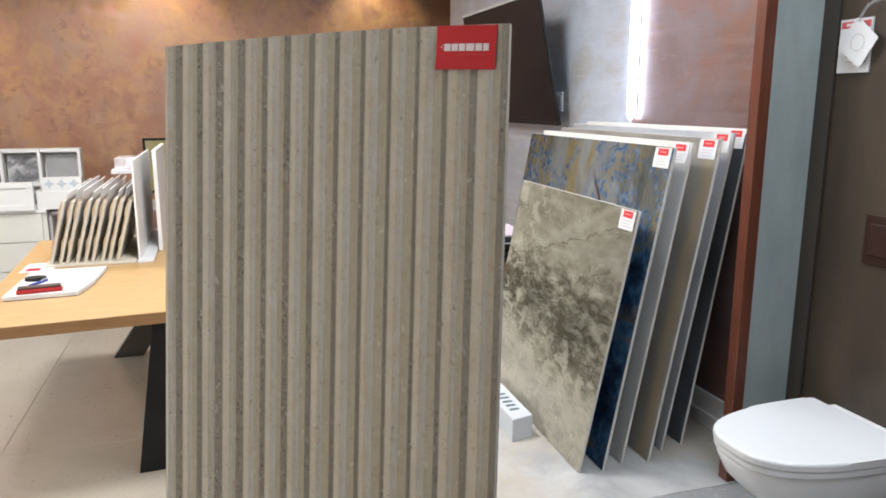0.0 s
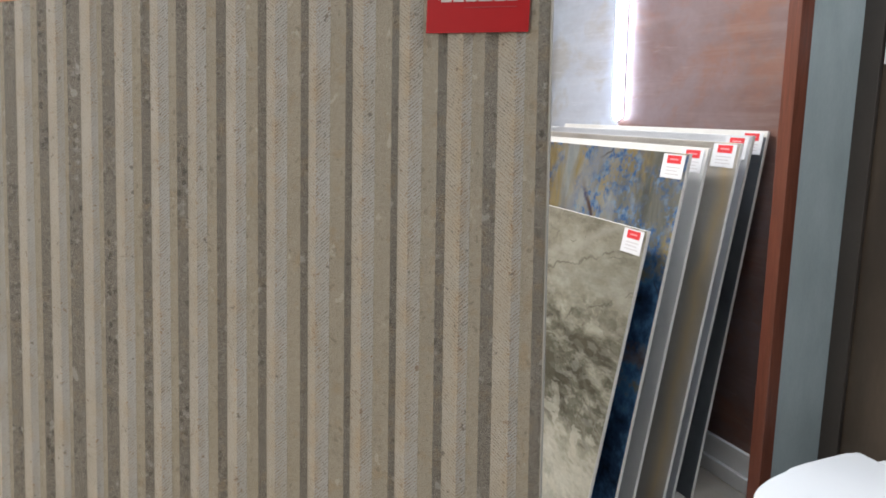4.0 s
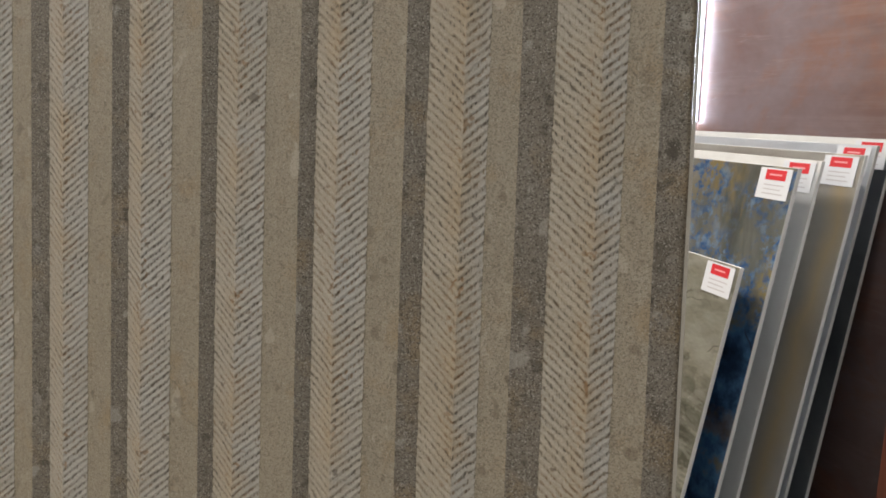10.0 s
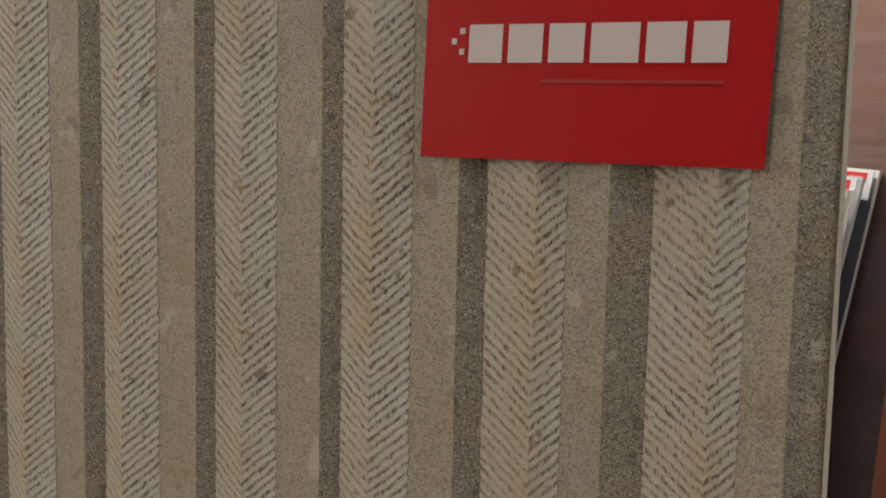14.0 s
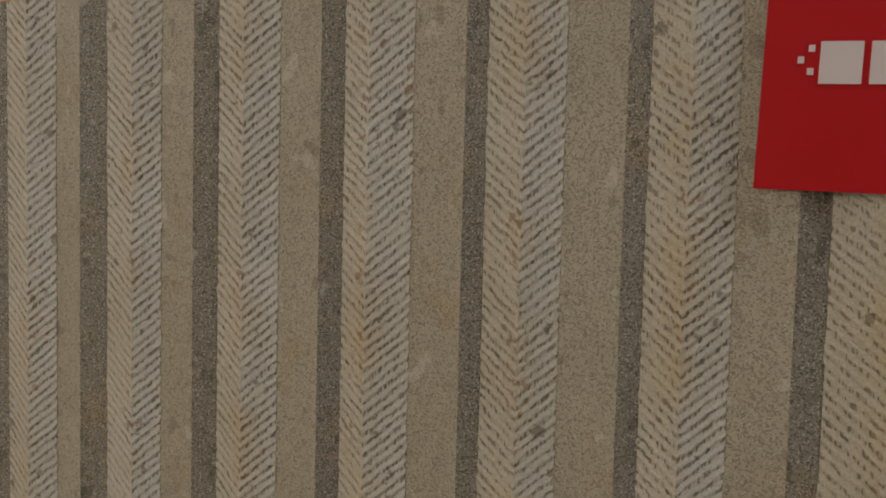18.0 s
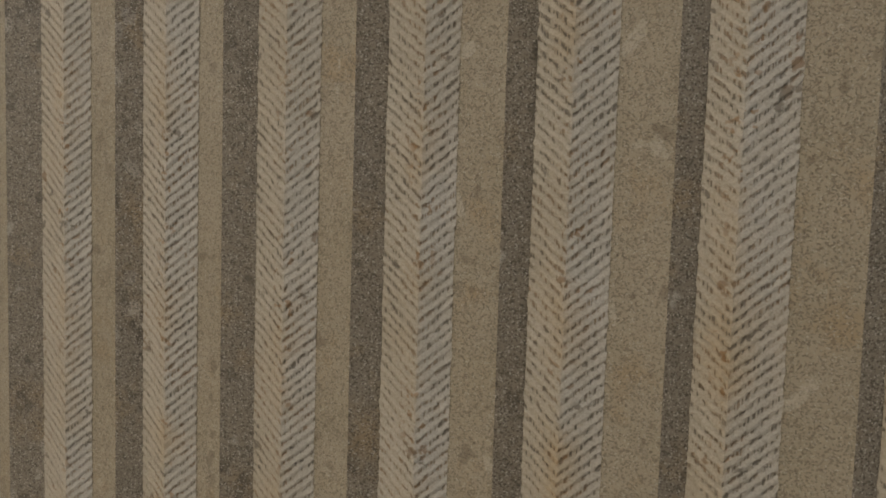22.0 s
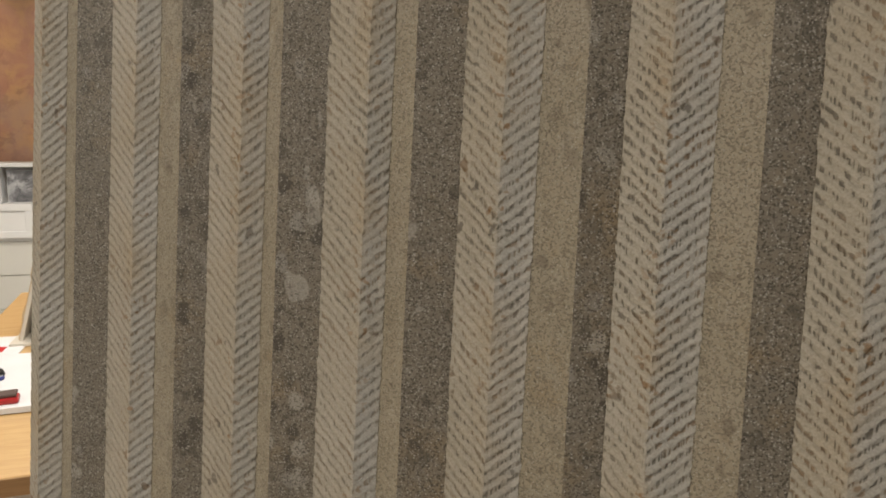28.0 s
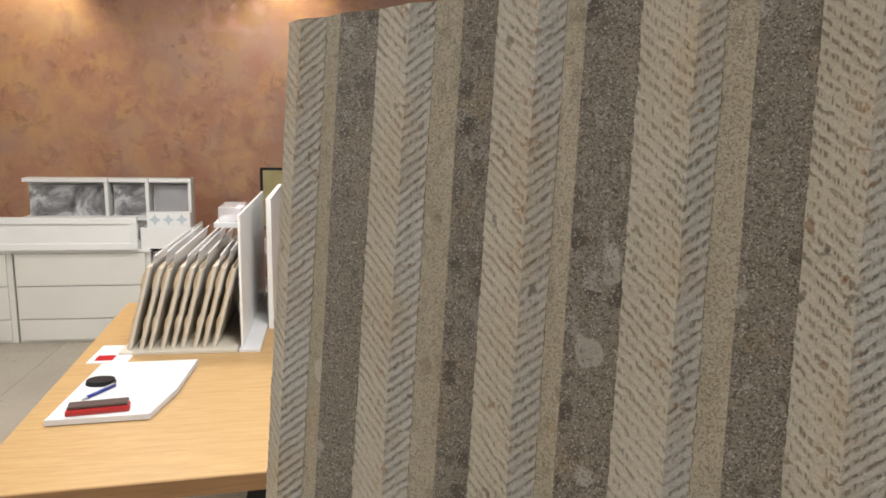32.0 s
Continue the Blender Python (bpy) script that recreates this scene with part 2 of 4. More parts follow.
def sanded_stone(name, a, b, cool, dark, pale, speckle, stony):
    """Sand-blasted stone with fine glints painted as pale grains, with dark grains, and here and there broken pebbles,
    darker and paler.
    """
    m = material(name, a, 0.52)
    n = Nodes(m)
    place = n.coords()
    v = n.coords((1, 1, 1), True)
    tall = n.coords((1, 1, 0.75), True)
    sep = n.add("ShaderNodeSeparateXYZ")
    n.link(place, sep.inputs[0])
    broad = n.step(n.noise(v, 30, 5.0, 0.65), 0.35, 0.65)
    c = n.mix(n.step(sep.outputs["X"], -0.62, -0.36), n.mix(broad, a, b), n.mix(broad, cool, b))
    ragged = n.noise(v, 420, 3.0, 0.6)
    east = n.step(sep.outputs["X"], -0.58, -0.42)
    ochre = n.math("ADD", n.noise(v, 44, 4.0, 0.6), n.math("MULTIPLY", east, 0.04))
    c = n.mix(n.math("MULTIPLY", n.step(ochre, 0.56, 0.7), 0.42), c, (0.36, 0.25, 0.125))
    lumps = n.add("ShaderNodeTexVoronoi", feature="F1")
    lumps.inputs["Scale"].default_value = 165.0
    n.link(tall, lumps.inputs["Vector"])
    shade = n.add("ShaderNodeSeparateXYZ")
    n.link(lumps.outputs["Color"], shade.inputs[0])
    core = n.step(n.math("ADD", lumps.outputs["Distance"], n.math("MULTIPLY", ragged, 0.9)), 0.98, 0.8)
    field = n.step(n.math("ADD", n.noise(n.coords((1, 1, 0.3)), 24, 3.0, 0.6), n.math("MULTIPLY", n.step(sep.outputs["X"], -0.6, -0.8), 0.1)), 0.5, 0.64)
    strewn = n.math("MULTIPLY", core, n.math("ADD", n.math("MULTIPLY", field, stony), 0.06))
    c = n.mix(n.math("MULTIPLY", strewn, n.math("MULTIPLY", n.step(shade.outputs["X"], 0.42, 0.75), 0.85)), c, dark)
    c = n.mix(n.math("MULTIPLY", strewn, n.math("MULTIPLY", n.step(shade.outputs["Y"], 0.76, 0.86), 0.55)), c, pale)
    sand = n.add("ShaderNodeTexVoronoi", feature="SMOOTH_F1")
    sand.inputs["Scale"].default_value = 2100.0
    sand.inputs["Smoothness"].default_value = 0.5
    n.link(v, sand.inputs["Vector"])
    hue = n.add("ShaderNodeSeparateXYZ")
    n.link(sand.outputs["Color"], hue.inputs[0])
    speck = n.step(n.math("ADD", n.math("MULTIPLY", hue.outputs["X"], 0.75), n.math("MULTIPLY", ragged, 0.25)), 0.52, 0.74)
    c = n.mix(n.math("MULTIPLY", speck, speckle), c, dark)
    painted_glint = n.step(hue.outputs["Y"], 0.74, 0.95)
    c = n.mix(n.math("MULTIPLY", painted_glint, speckle), c, pale)
    spot = n.math("ADD", n.noise(tall, 85, 1.0, 0.3), n.math("MULTIPLY", n.math("SUBTRACT", ragged, 0.5), 0.14))
    c = n.mix(n.math("MULTIPLY", n.step(spot, 0.715, 0.745), 0.5), c, pale)
    spot = n.math("ADD", n.noise(v, 130, 1.0, 0.3), n.math("MULTIPLY", n.math("SUBTRACT", ragged, 0.5), 0.14))
    c = n.mix(n.math("MULTIPLY", n.step(spot, 0.7, 0.74), 0.5), c, dark)
    dots = n.step(n.noise(v, 560, 2.0, 0.5), 0.64, 0.69)
    c = n.mix(n.math("MULTIPLY", dots, 0.5), c, dark)
    n.colour(c)
    n.bump(n.math("ADD", n.math("SUBTRACT", painted_glint, speck), n.math("MULTIPLY", ragged, 0.7)), 0.7, 0.0007)
    return m


def ramp(n, fac, stops):
    r = n.add("ShaderNodeValToRGB")
    r.color_ramp.elements[0].position, r.color_ramp.elements[0].color = stops[0][0], (*stops[0][1], 1)
    r.color_ramp.elements[1].position, r.color_ramp.elements[1].color = stops[-1][0], (*stops[-1][1], 1)
    for at, col in stops[1:-1]:
        r.color_ramp.elements.new(at).color = (*col, 1)
    n.link(fac, r.inputs[0])
    return r.outputs[0]


def crack(n, v, scale, width, keep):
    """Thin wandering lines that come and go."""
    a = n.math("ABSOLUTE", n.math("SUBTRACT", n.noise(v, scale, 3.0, 0.45, 0.0), 0.5))
    return n.math("MULTIPLY", n.step(a, width, 0.0), n.step(n.noise(v, scale * 1.7, 2.0), keep, keep + 0.08))


def marble(name, stops, scale, veins, vein_colour, rough=0.12, distort=0.8, grain=0.15):
    """Polished stone: clouds through several colours, with thin veins."""
    m = material(name, stops[len(stops) // 2][1], rough)
    n = Nodes(m)
    v = n.coords((1, 1, 1), False)
    cloud = n.noise(v, scale, 7.0, 0.62, distort)
    ramp = n.add("ShaderNodeValToRGB")
    ramp.color_ramp.elements[0].position, ramp.color_ramp.elements[0].color = stops[0][0], (*stops[0][1], 1)
    ramp.color_ramp.elements[1].position, ramp.color_ramp.elements[1].color = stops[-1][0], (*stops[-1][1], 1)
    for at, col in stops[1:-1]:
        e = ramp.color_ramp.elements.new(at)
        e.color = (*col, 1)
    n.link(cloud, ramp.inputs[0])
    c = ramp.outputs[0]
    if veins:
        warp = n.add("ShaderNodeVectorMath", operation="ADD")
        n.link(v, warp.inputs[0])
        wn = n.add("ShaderNodeTexNoise")
        n.link(v, wn.inputs["Vector"])
        wn.inputs["Scale"].default_value, wn.inputs["Detail"].default_value = scale * 1.3, 5.0
        sc = n.add("ShaderNodeVectorMath", operation="SCALE")
        n.link(wn.outputs["Color"], sc.inputs[0])
        sc.inputs["Scale"].default_value = 0.5
        n.link(sc.outputs[0], warp.inputs[1])
        edge = n.cells(warp.outputs[0], veins, "DISTANCE_TO_EDGE")
        fine = n.step(edge, 0.03, 0.0)
        part_of = n.step(n.noise(v, scale * 0.8, 3.0), 0.5, 0.62)
        c = n.mix(n.math("MULTIPLY", fine, part_of), c, vein_colour)
    g = n.noise(v, scale * 22, 3.0)
    c = n.mix(n.math("MULTIPLY", g, grain), c, tuple(0.5 * k for k in stops[0][1]))
    n.colour(c)
    return m


def copper_plaster():
    """Brushed metallic plaster in browns and golds."""
    m = material("copper_plaster", (0.36, 0.18, 0.1), 0.42, 0.35)
    n = Nodes(m)
    v = n.coords()
    big = n.step(n.noise(v, 1.3, 5.0, 0.6, 0.6), 0.36, 0.64)
    mid = n.step(n.noise(v, 4.5, 7.0, 0.68, 0.5), 0.45, 0.6)
    flake = n.step(n.noise(v, 7.0, 7.0, 0.7, 0.4), 0.52, 0.6)
    mauve = n.step(n.noise(v, 2.2, 4.0, 0.55, 0.3), 0.48, 0.66)
    c = n.mix(big, (0.37, 0.175, 0.118), (0.42, 0.24, 0.163))
    c = n.mix(n.math("MULTIPLY", mid, 0.4), c, (0.56, 0.36, 0.15))
    patch = n.step(n.noise(v, 1.9, 3.0, 0.5, 0.3), 0.44, 0.58)
    c = n.mix(n.math("MULTIPLY", flake, n.math("ADD", n.math("MULTIPLY", patch, 0.34), 0.14)), c, (0.2, 0.1, 0.078))
    c = n.mix(n.math("MULTIPLY", mauve, 0.4), c, (0.33, 0.24, 0.22))
    n.colour(c)
    n.rough(n.math("ADD", n.math("MULTIPLY", mid, 0.2), 0.33))
    n.bump(n.math("ADD", mid, flake), 0.2, 0.003)
    return m


def wood(name, a, b, rough, along=(1, 12, 12)):
    m = material(name, a, rough)
    n = Nodes(m)
    v = n.coords(along, True)
    g = n.noise(v, 6.0, 6.0, 0.65, 0.8)
    c = n.mix(n.step(g, 0.35, 0.68), a, b)
    pores = n.noise(v, 40.0, 3.0)
    c = n.mix(n.math("MULTIPLY", pores, 0.25), c, tuple(0.5 * k for k in b))
    n.colour(c)
    n.rough(n.math("ADD", n.math("MULTIPLY", g, 0.15), rough - 0.08))
    n.bump(pores, 0.12, 0.001)
    return m


def polished_floor(name, a, b, stain):
    """Polished pale tile with smoky clouds and beige drifts."""
    m = material(name, a, 0.14)
    n = Nodes(m)
    v = n.coords()
    cloud = n.step(n.noise(v, 3.2, 6.0, 0.6, 0.5), 0.36, 0.62)
    c = n.mix(cloud, a, b)
    c = n.mix(n.math("MULTIPLY", n.step(n.noise(v, 1.7, 5.0, 0.6), 0.47, 0.6), 0.7), c, stain)
    grain = n.noise(v, 60, 3.0)
    c = n.mix(n.math("MULTIPLY", grain, 0.2), c, (0.2, 0.2, 0.2))
    n.colour(c)
    n.rough(n.math("ADD", n.math("MULTIPLY", cloud, 0.1), 0.1))
    return m


def glowing(name, colour, strength):
    m = material(name, (0.9, 0.9, 0.9), 0.4)
    b = m.node_tree.nodes["Principled BSDF"]
    b.inputs["Emission Color"].default_value = (*colour, 1)
    b.inputs["Emission Strength"].default_value = strength
    return m


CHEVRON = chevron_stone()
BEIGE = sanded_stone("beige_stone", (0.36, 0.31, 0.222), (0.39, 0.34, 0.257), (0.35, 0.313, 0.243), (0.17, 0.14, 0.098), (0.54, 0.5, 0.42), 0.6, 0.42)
# Grey: own dark stone, its tone also holding part of the slope's shade.
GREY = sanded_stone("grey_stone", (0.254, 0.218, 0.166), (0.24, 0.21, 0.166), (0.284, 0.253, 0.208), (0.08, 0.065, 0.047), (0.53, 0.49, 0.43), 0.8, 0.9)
TILE_BACK = mottled("tile_body", (0.42, 0.39, 0.34), (0.5, 0.47, 0.42), 20, 0.8)
EDGE_PALE = mottled("pale_edge", (0.46, 0.43, 0.37), (0.4, 0.37, 0.32), 20, 0.6)
TAG_RED = mottled("red_card", (0.43, 0.006, 0.0088), (0.4, 0.0055, 0.0083), 6, 0.5, fine=0.05, bump=0.02)
LABEL_RED = mottled("label_red", (0.62, 0.02, 0.03), (0.56, 0.018, 0.025), 6, 0.4, fine=0.05, bump=0.02)
TAG_RED.node_tree.nodes["Principled BSDF"].inputs["Specular IOR Level"].default_value = 0.25
PAPER = mottled("white_paper", (0.66, 0.66, 0.67), (0.62, 0.62, 0.63), 8, 0.6, fine=0.05, bump=0.03)
INK_GREY = material("grey_ink", (0.45, 0.42, 0.42), 0.5)
PALE_RED = material("pale_red_ink", (0.72, 0.3, 0.3), 0.5)
FADED_INK = material("faded_ink", (0.36, 0.022, 0.024), 0.5)
INK_WHITE = material("white_ink", (0.6, 0.53, 0.53), 0.5)
COPPER = copper_plaster()


def trowelled_plaster(name, a, b, stain, stain_at, scratch):
    """Metallic plaster drawn on with a trowel: broad cloudy patches, stains of another colour, level scratches."""
    m = material(name, a, 0.44, 0.3)
    n = Nodes(m)
    v = n.coords((1, 0.8, 1.3))
    level = n.coords((1, 0.25, 4.0))
    broad = n.step(n.noise(v, 2.0, 5.0, 0.6, 0.3), 0.37, 0.63)
    c = n.mix(broad, a, b)
    blot = n.step(n.noise(v, 3.1, 6.0, 0.66, 0.4), stain_at, stain_at + 0.13)
    c = n.mix(n.math("MULTIPLY", blot, 0.6), c, stain)
    drawn = n.noise(level, 7.0, 5.0, 0.65)
    c = n.mix(n.math("MULTIPLY", n.step(drawn, 0.5, 0.64), 0.22), c, scratch)
    c = n.mix(n.math("MULTIPLY", crack(n, level, 5.0, 0.008, 0.52), 0.4), c, scratch)
    grain = n.noise(v, 38, 4.0)
    c = n.mix(n.math("MULTIPLY", grain, 0.22), c, tuple(0.45 * k for k in a))
    n.colour(c)
    n.rough(n.math("ADD", n.math("MULTIPLY", drawn, 0.2), 0.32))
    n.bump(n.math("ADD", drawn, n.math("MULTIPLY", grain, 0.5)), 0.2, 0.002)
    return m


GREY_WALL = trowelled_plaster("grey_metal_plaster", (0.56, 0.61, 0.7), (0.4, 0.42, 0.47), (0.42, 0.38, 0.32), 0.5, (0.68, 0.71, 0.76))
BROWN_WALL = trowelled_plaster("brown_metal_plaster", (0.19, 0.115, 0.1), (0.25, 0.195, 0.2), (0.27, 0.125, 0.075), 0.49, (0.33, 0.26, 0.25))
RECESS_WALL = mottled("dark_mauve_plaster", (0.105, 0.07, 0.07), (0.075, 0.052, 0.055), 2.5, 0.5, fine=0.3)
PLAIN_WALL = mottled("plain_wall", (0.62, 0.6, 0.57), (0.68, 0.66, 0.63), 1.5, 0.8, fine=0.1)
CEILING = mottled("ceiling_paint", (0.7, 0.7, 0.69), (0.76, 0.76, 0.75), 1.0, 0.85, fine=0.1)
FLOOR = mottled("floor_tile", (0.4, 0.352, 0.282), (0.5, 0.45, 0.375), 1.6, 0.3, fine=0.3, bump=0.08)
PLATFORM_TILE = polished_floor("platform_tile", (0.33, 0.33, 0.33), (0.5, 0.492, 0.478), (0.45, 0.39, 0.31))
DARK_TILE = mottled("dark_platform_tile", (0.27, 0.27, 0.275), (0.35, 0.35, 0.35), 2.4, 0.25, fine=0.25, bump=0.05)
GROUT = mottled("grout", (0.4, 0.36, 0.295), (0.44, 0.395, 0.325), 12, 0.9)
RED_WOOD = wood("red_wood", (0.165, 0.053, 0.03), (0.1, 0.03, 0.017), 0.35, (14, 14, 1))
GREEN_PANEL = mottled("grey_green_panel", (0.36, 0.41, 0.41), (0.29, 0.34, 0.335), 4.0, 0.55, fine=0.25, stretch=(3, 3, 1))
DARK_WALL = mottled("dark_brown_tile", (0.082, 0.06, 0.04), (0.038, 0.028, 0.021), 3.2, 0.42, 0.1, fine=0.45, stretch=(1, 1.6, 0.45))
ALUMINIUM = mottled("aluminium", (0.66, 0.67, 0.68), (0.58, 0.59, 0.6), 8, 0.4, 0.35, fine=0.1, bump=0.03)
BASE_GREY = mottled("painted_baseboard", (0.82, 0.83, 0.84), (0.77, 0.78, 0.79), 8, 0.35, fine=0.1, bump=0.03)
OAK = wood("oak_table", (0.56, 0.37, 0.165), (0.46, 0.28, 0.115), 0.38, (1.2, 14, 14))
OAK_EDGE = wood("oak_edge", (0.36, 0.2, 0.085), (0.27, 0.14, 0.055), 0.45, (1.2, 14, 14))
BOARD_EDGE = wood("board_edge", (0.66, 0.52, 0.34), (0.5, 0.37, 0.21), 0.6, (10, 10, 2))
GAP_SHADE = mottled("dark_trim", (0.046, 0.037, 0.03), (0.034, 0.027, 0.022), 5, 0.5, fine=0.3)
LEG_LIT = mottled("lit_leg_steel", (0.16, 0.155, 0.145), (0.13, 0.125, 0.118), 6, 0.38, 0.6, fine=0.15, bump=0.05)
SHEET = material("milky_sleeve", (0.8, 0.8, 0.82), 0.25)
SHEET.node_tree.nodes["Principled BSDF"].inputs["Alpha"].default_value = 0.55
LAMINATE = mottled("pale_laminate", (0.62, 0.58, 0.5), (0.56, 0.51, 0.43), 14, 0.5, fine=0.15, bump=0.05)
PALE_BLUE = mottled("pale_blue_print", (0.5, 0.57, 0.62), (0.56, 0.62, 0.66), 20, 0.5, fine=0.1)
BLACK = mottled("black_lacquer", (0.012, 0.012, 0.013), (0.02, 0.02, 0.021), 10, 0.4, fine=0.1)
PLATE_BROWN = mottled("dark_red_brown_glass", (0.03, 0.014, 0.011), (0.036, 0.017, 0.013), 6, 0.4, fine=0.03, bump=0.0)
PLATE_BROWN.node_tree.nodes["Principled BSDF"].inputs["Specular IOR Level"].default_value = 0.2
SCREEN = mottled("dark_screen", (0.011, 0.01, 0.012), (0.014, 0.013, 0.015), 1.0, 0.12, fine=0.02, bump=0.0)
for dark, sheen in ((BLACK, 0.16), (SCREEN, 0.13)):
    dark.node_tree.nodes["Principled BSDF"].inputs["Specular IOR Level"].default_value = sheen
WHITE_LACQUER = mottled("white_lacquer", (0.78, 0.78, 0.77), (0.82, 0.82, 0.81), 3, 0.35, fine=0.04, bump=0.02)
CREAM = mottled("cream_lacquer", (0.7, 0.69, 0.64), (0.74, 0.73, 0.68), 3, 0.4, fine=0.05, bump=0.02)
CERAMIC = mottled("white_ceramic", (0.74, 0.745, 0.75), (0.76, 0.765, 0.77), 2, 0.1, fine=0.02, bump=0.0)
SEAT_WHITE = mottled("white_plastic", (0.64, 0.65, 0.665), (0.66, 0.67, 0.685), 2, 0.22, fine=0.02, bump=0.0)
SLAB_BODY = mottled("porcelain_edge", (0.62, 0.6, 0.56), (0.68, 0.66, 0.62), 20, 0.5, fine=0.1)
SIGN_GREY = mottled("sign_grey", (0.52, 0.54, 0.57), (0.56, 0.58, 0.61), 6, 0.45, fine=0.08)
SIGN_INK = material("dark_teal_ink", (0.09, 0.13, 0.14), 0.6)
RED_CASE = mottled("red_plastic", (0.42, 0.03, 0.03), (0.36, 0.02, 0.025), 8, 0.3, fine=0.05)
DARK_GREY = mottled("dark_felt", (0.075, 0.045, 0.035), (0.095, 0.06, 0.05), 30, 0.8)
BLUE = mottled("blue_plastic", (0.03, 0.05, 0.3), (0.03, 0.04, 0.25), 8, 0.3, fine=0.05)
OLIVE_PRINT = mottled("olive_print", (0.3, 0.26, 0.1), (0.42, 0.37, 0.2), 5, 0.4)
PINK = mottled("pink_cloth", (0.74, 0.6, 0.68), (0.78, 0.68, 0.74), 30, 0.85)
BOX_BROWN = mottled("brown_card", (0.42, 0.22, 0.09), (0.36, 0.19, 0.08), 10, 0.7)
CLEAR = material("clear_plastic", (0.85, 0.85, 0.87), 0.12)
CLEAR.node_tree.nodes["Principled BSDF"].inputs["Alpha"].default_value = 0.35
STRAP = material("clear_strap", (0.45, 0.45, 0.47), 0.15)
STRAP.node_tree.nodes["Principled BSDF"].inputs["Alpha"].default_value = 0.35
HEADING = mottled("faded_red_print", (0.62, 0.12, 0.12), (0.55, 0.09, 0.1), 20, 0.5, fine=0.1)
# Mottled grey painted in place of what the mirror pane reflects.
GLOSSY_PANE = mottled("grey_glossy_pane", (0.36, 0.35, 0.35), (0.5, 0.5, 0.51), 3.0, 0.12, 0.2, fine=0.1, bump=0.0)
LED = glowing("led_tube", (0.74, 0.84, 1.0), 21.0)
DIFFUSER = glowing("light_diffuser", (1.0, 0.96, 0.9), 4.0)


def grey_green_marble():
    """Pale clouded marble with a darker broken band across it and fine slanting cracks."""
    m = material("grey_green_marble", (0.4, 0.385, 0.31), 0.2)
    n = Nodes(m)
    place = n.coords()
    v = n.coords((1, 0.42, 1.1))
    slant = n.coords((1, 0.45, 1.3))
    sep = n.add("ShaderNodeSeparateXYZ")
    n.link(place, sep.inputs[0])
    cloud = n.noise(v, 3.6, 8.0, 0.68, 0.2)
    clot = n.noise(v, 15.0, 7.0, 0.7, 0.2)
    lift = n.math("ABSOLUTE", n.math("SUBTRACT", sep.outputs["Z"], 0.56))
    band = n.step(n.math("ADD", lift, n.math("MULTIPLY", n.math("SUBTRACT", n.noise(v, 6.0, 4.0), 0.5), 0.4)), 0.26, 0.04)
    f = n.math("SUBTRACT", cloud, n.math("MULTIPLY", band, 0.14))
    f = n.math("ADD", n.math("ADD", f, n.math("ADD", n.math("MULTIPLY", n.step(sep.outputs["Z"], 0.5, 0.1), 0.12), 0.03)), n.math("MULTIPLY", n.math("SUBTRACT", clot, 0.5), n.math("ADD", n.math("MULTIPLY", band, 0.5), 0.3)))
    c = ramp(n, f, [(0.3, (0.1, 0.092, 0.065)), (0.39, (0.2, 0.188, 0.14)), (0.46, (0.34, 0.325, 0.255)), (0.54, (0.53, 0.5, 0.39)), (0.66, (0.75, 0.72, 0.61))])
    stray = n.math("MULTIPLY", n.math("SUBTRACT", n.noise(place, 9.0, 5.0, 0.6), 0.5), 0.13)
    for high, fall in ((0.86, 0.4), (1.02, 0.3), (0.42, -0.25)):
        run = n.math("SUBTRACT", n.math("ADD", sep.outputs["Z"], n.math("MULTIPLY", sep.outputs["Y"], fall)), high)
        split = n.step(n.math("ABSOLUTE", n.math("ADD", run, stray)), 0.008, 0.002)
        split = n.math("MULTIPLY", split, n.step(n.noise(place, 6.0, 2.0), 0.41, 0.47))
        c = n.mix(n.math("MULTIPLY", split, 0.75), c, (0.1, 0.09, 0.07))
    fleck = n.step(n.noise(v, 8.0, 7.0, 0.7, 0.3), 0.52, 0.57)
    c = n.mix(n.math("MULTIPLY", fleck, 0.2), c, (0.2, 0.185, 0.125))
    fleck = n.step(n.noise(slant, 10.0, 7.0, 0.7, 0.3), 0.54, 0.59)
    c = n.mix(n.math("MULTIPLY", fleck, 0.16), c, (0.74, 0.71, 0.61))
    chip = n.step(n.noise(v, 26.0, 3.0, 0.5), 0.55, 0.59)
    c = n.mix(n.math("MULTIPLY", chip, 0.22), c, (0.68, 0.665, 0.58))
    chip = n.step(n.noise(slant, 31.0, 3.0, 0.5), 0.57, 0.61)
    c = n.mix(n.math("MULTIPLY", chip, n.math("ADD", n.math("MULTIPLY", band, 0.15), 0.12)), c, (0.13, 0.12, 0.085))
    c = n.mix(n.math("MULTIPLY", crack(n, slant, 4.0, 0.012, 0.5), 0.45), c, (0.6, 0.58, 0.5))
    high, low, far = n.step(sep.outputs["Z"], 0.62, 0.85), n.step(sep.outputs["Z"], 0.52, 0.3), n.step(sep.outputs["Y"], 0.72, 1.0)
    leaf = n.coords((1, 0.6, 0.95))
    c = n.mix(n.math("MULTIPLY", high, 0.55), c, n.mix(clot, (0.15, 0.142, 0.108), (0.33, 0.315, 0.25)))
    blot = n.step(n.math("ADD", n.noise(leaf, 13.0, 4.0, 0.6, 0.6), n.math("MULTIPLY", n.math("SUBTRACT", n.noise(leaf, 60.0, 3.0), 0.5), 0.12)), 0.535, 0.565)
    c = n.mix(n.math("MULTIPLY", blot, n.math("ADD", n.math("MULTIPLY", band, 0.62), 0.12)), c, (0.135, 0.128, 0.09))
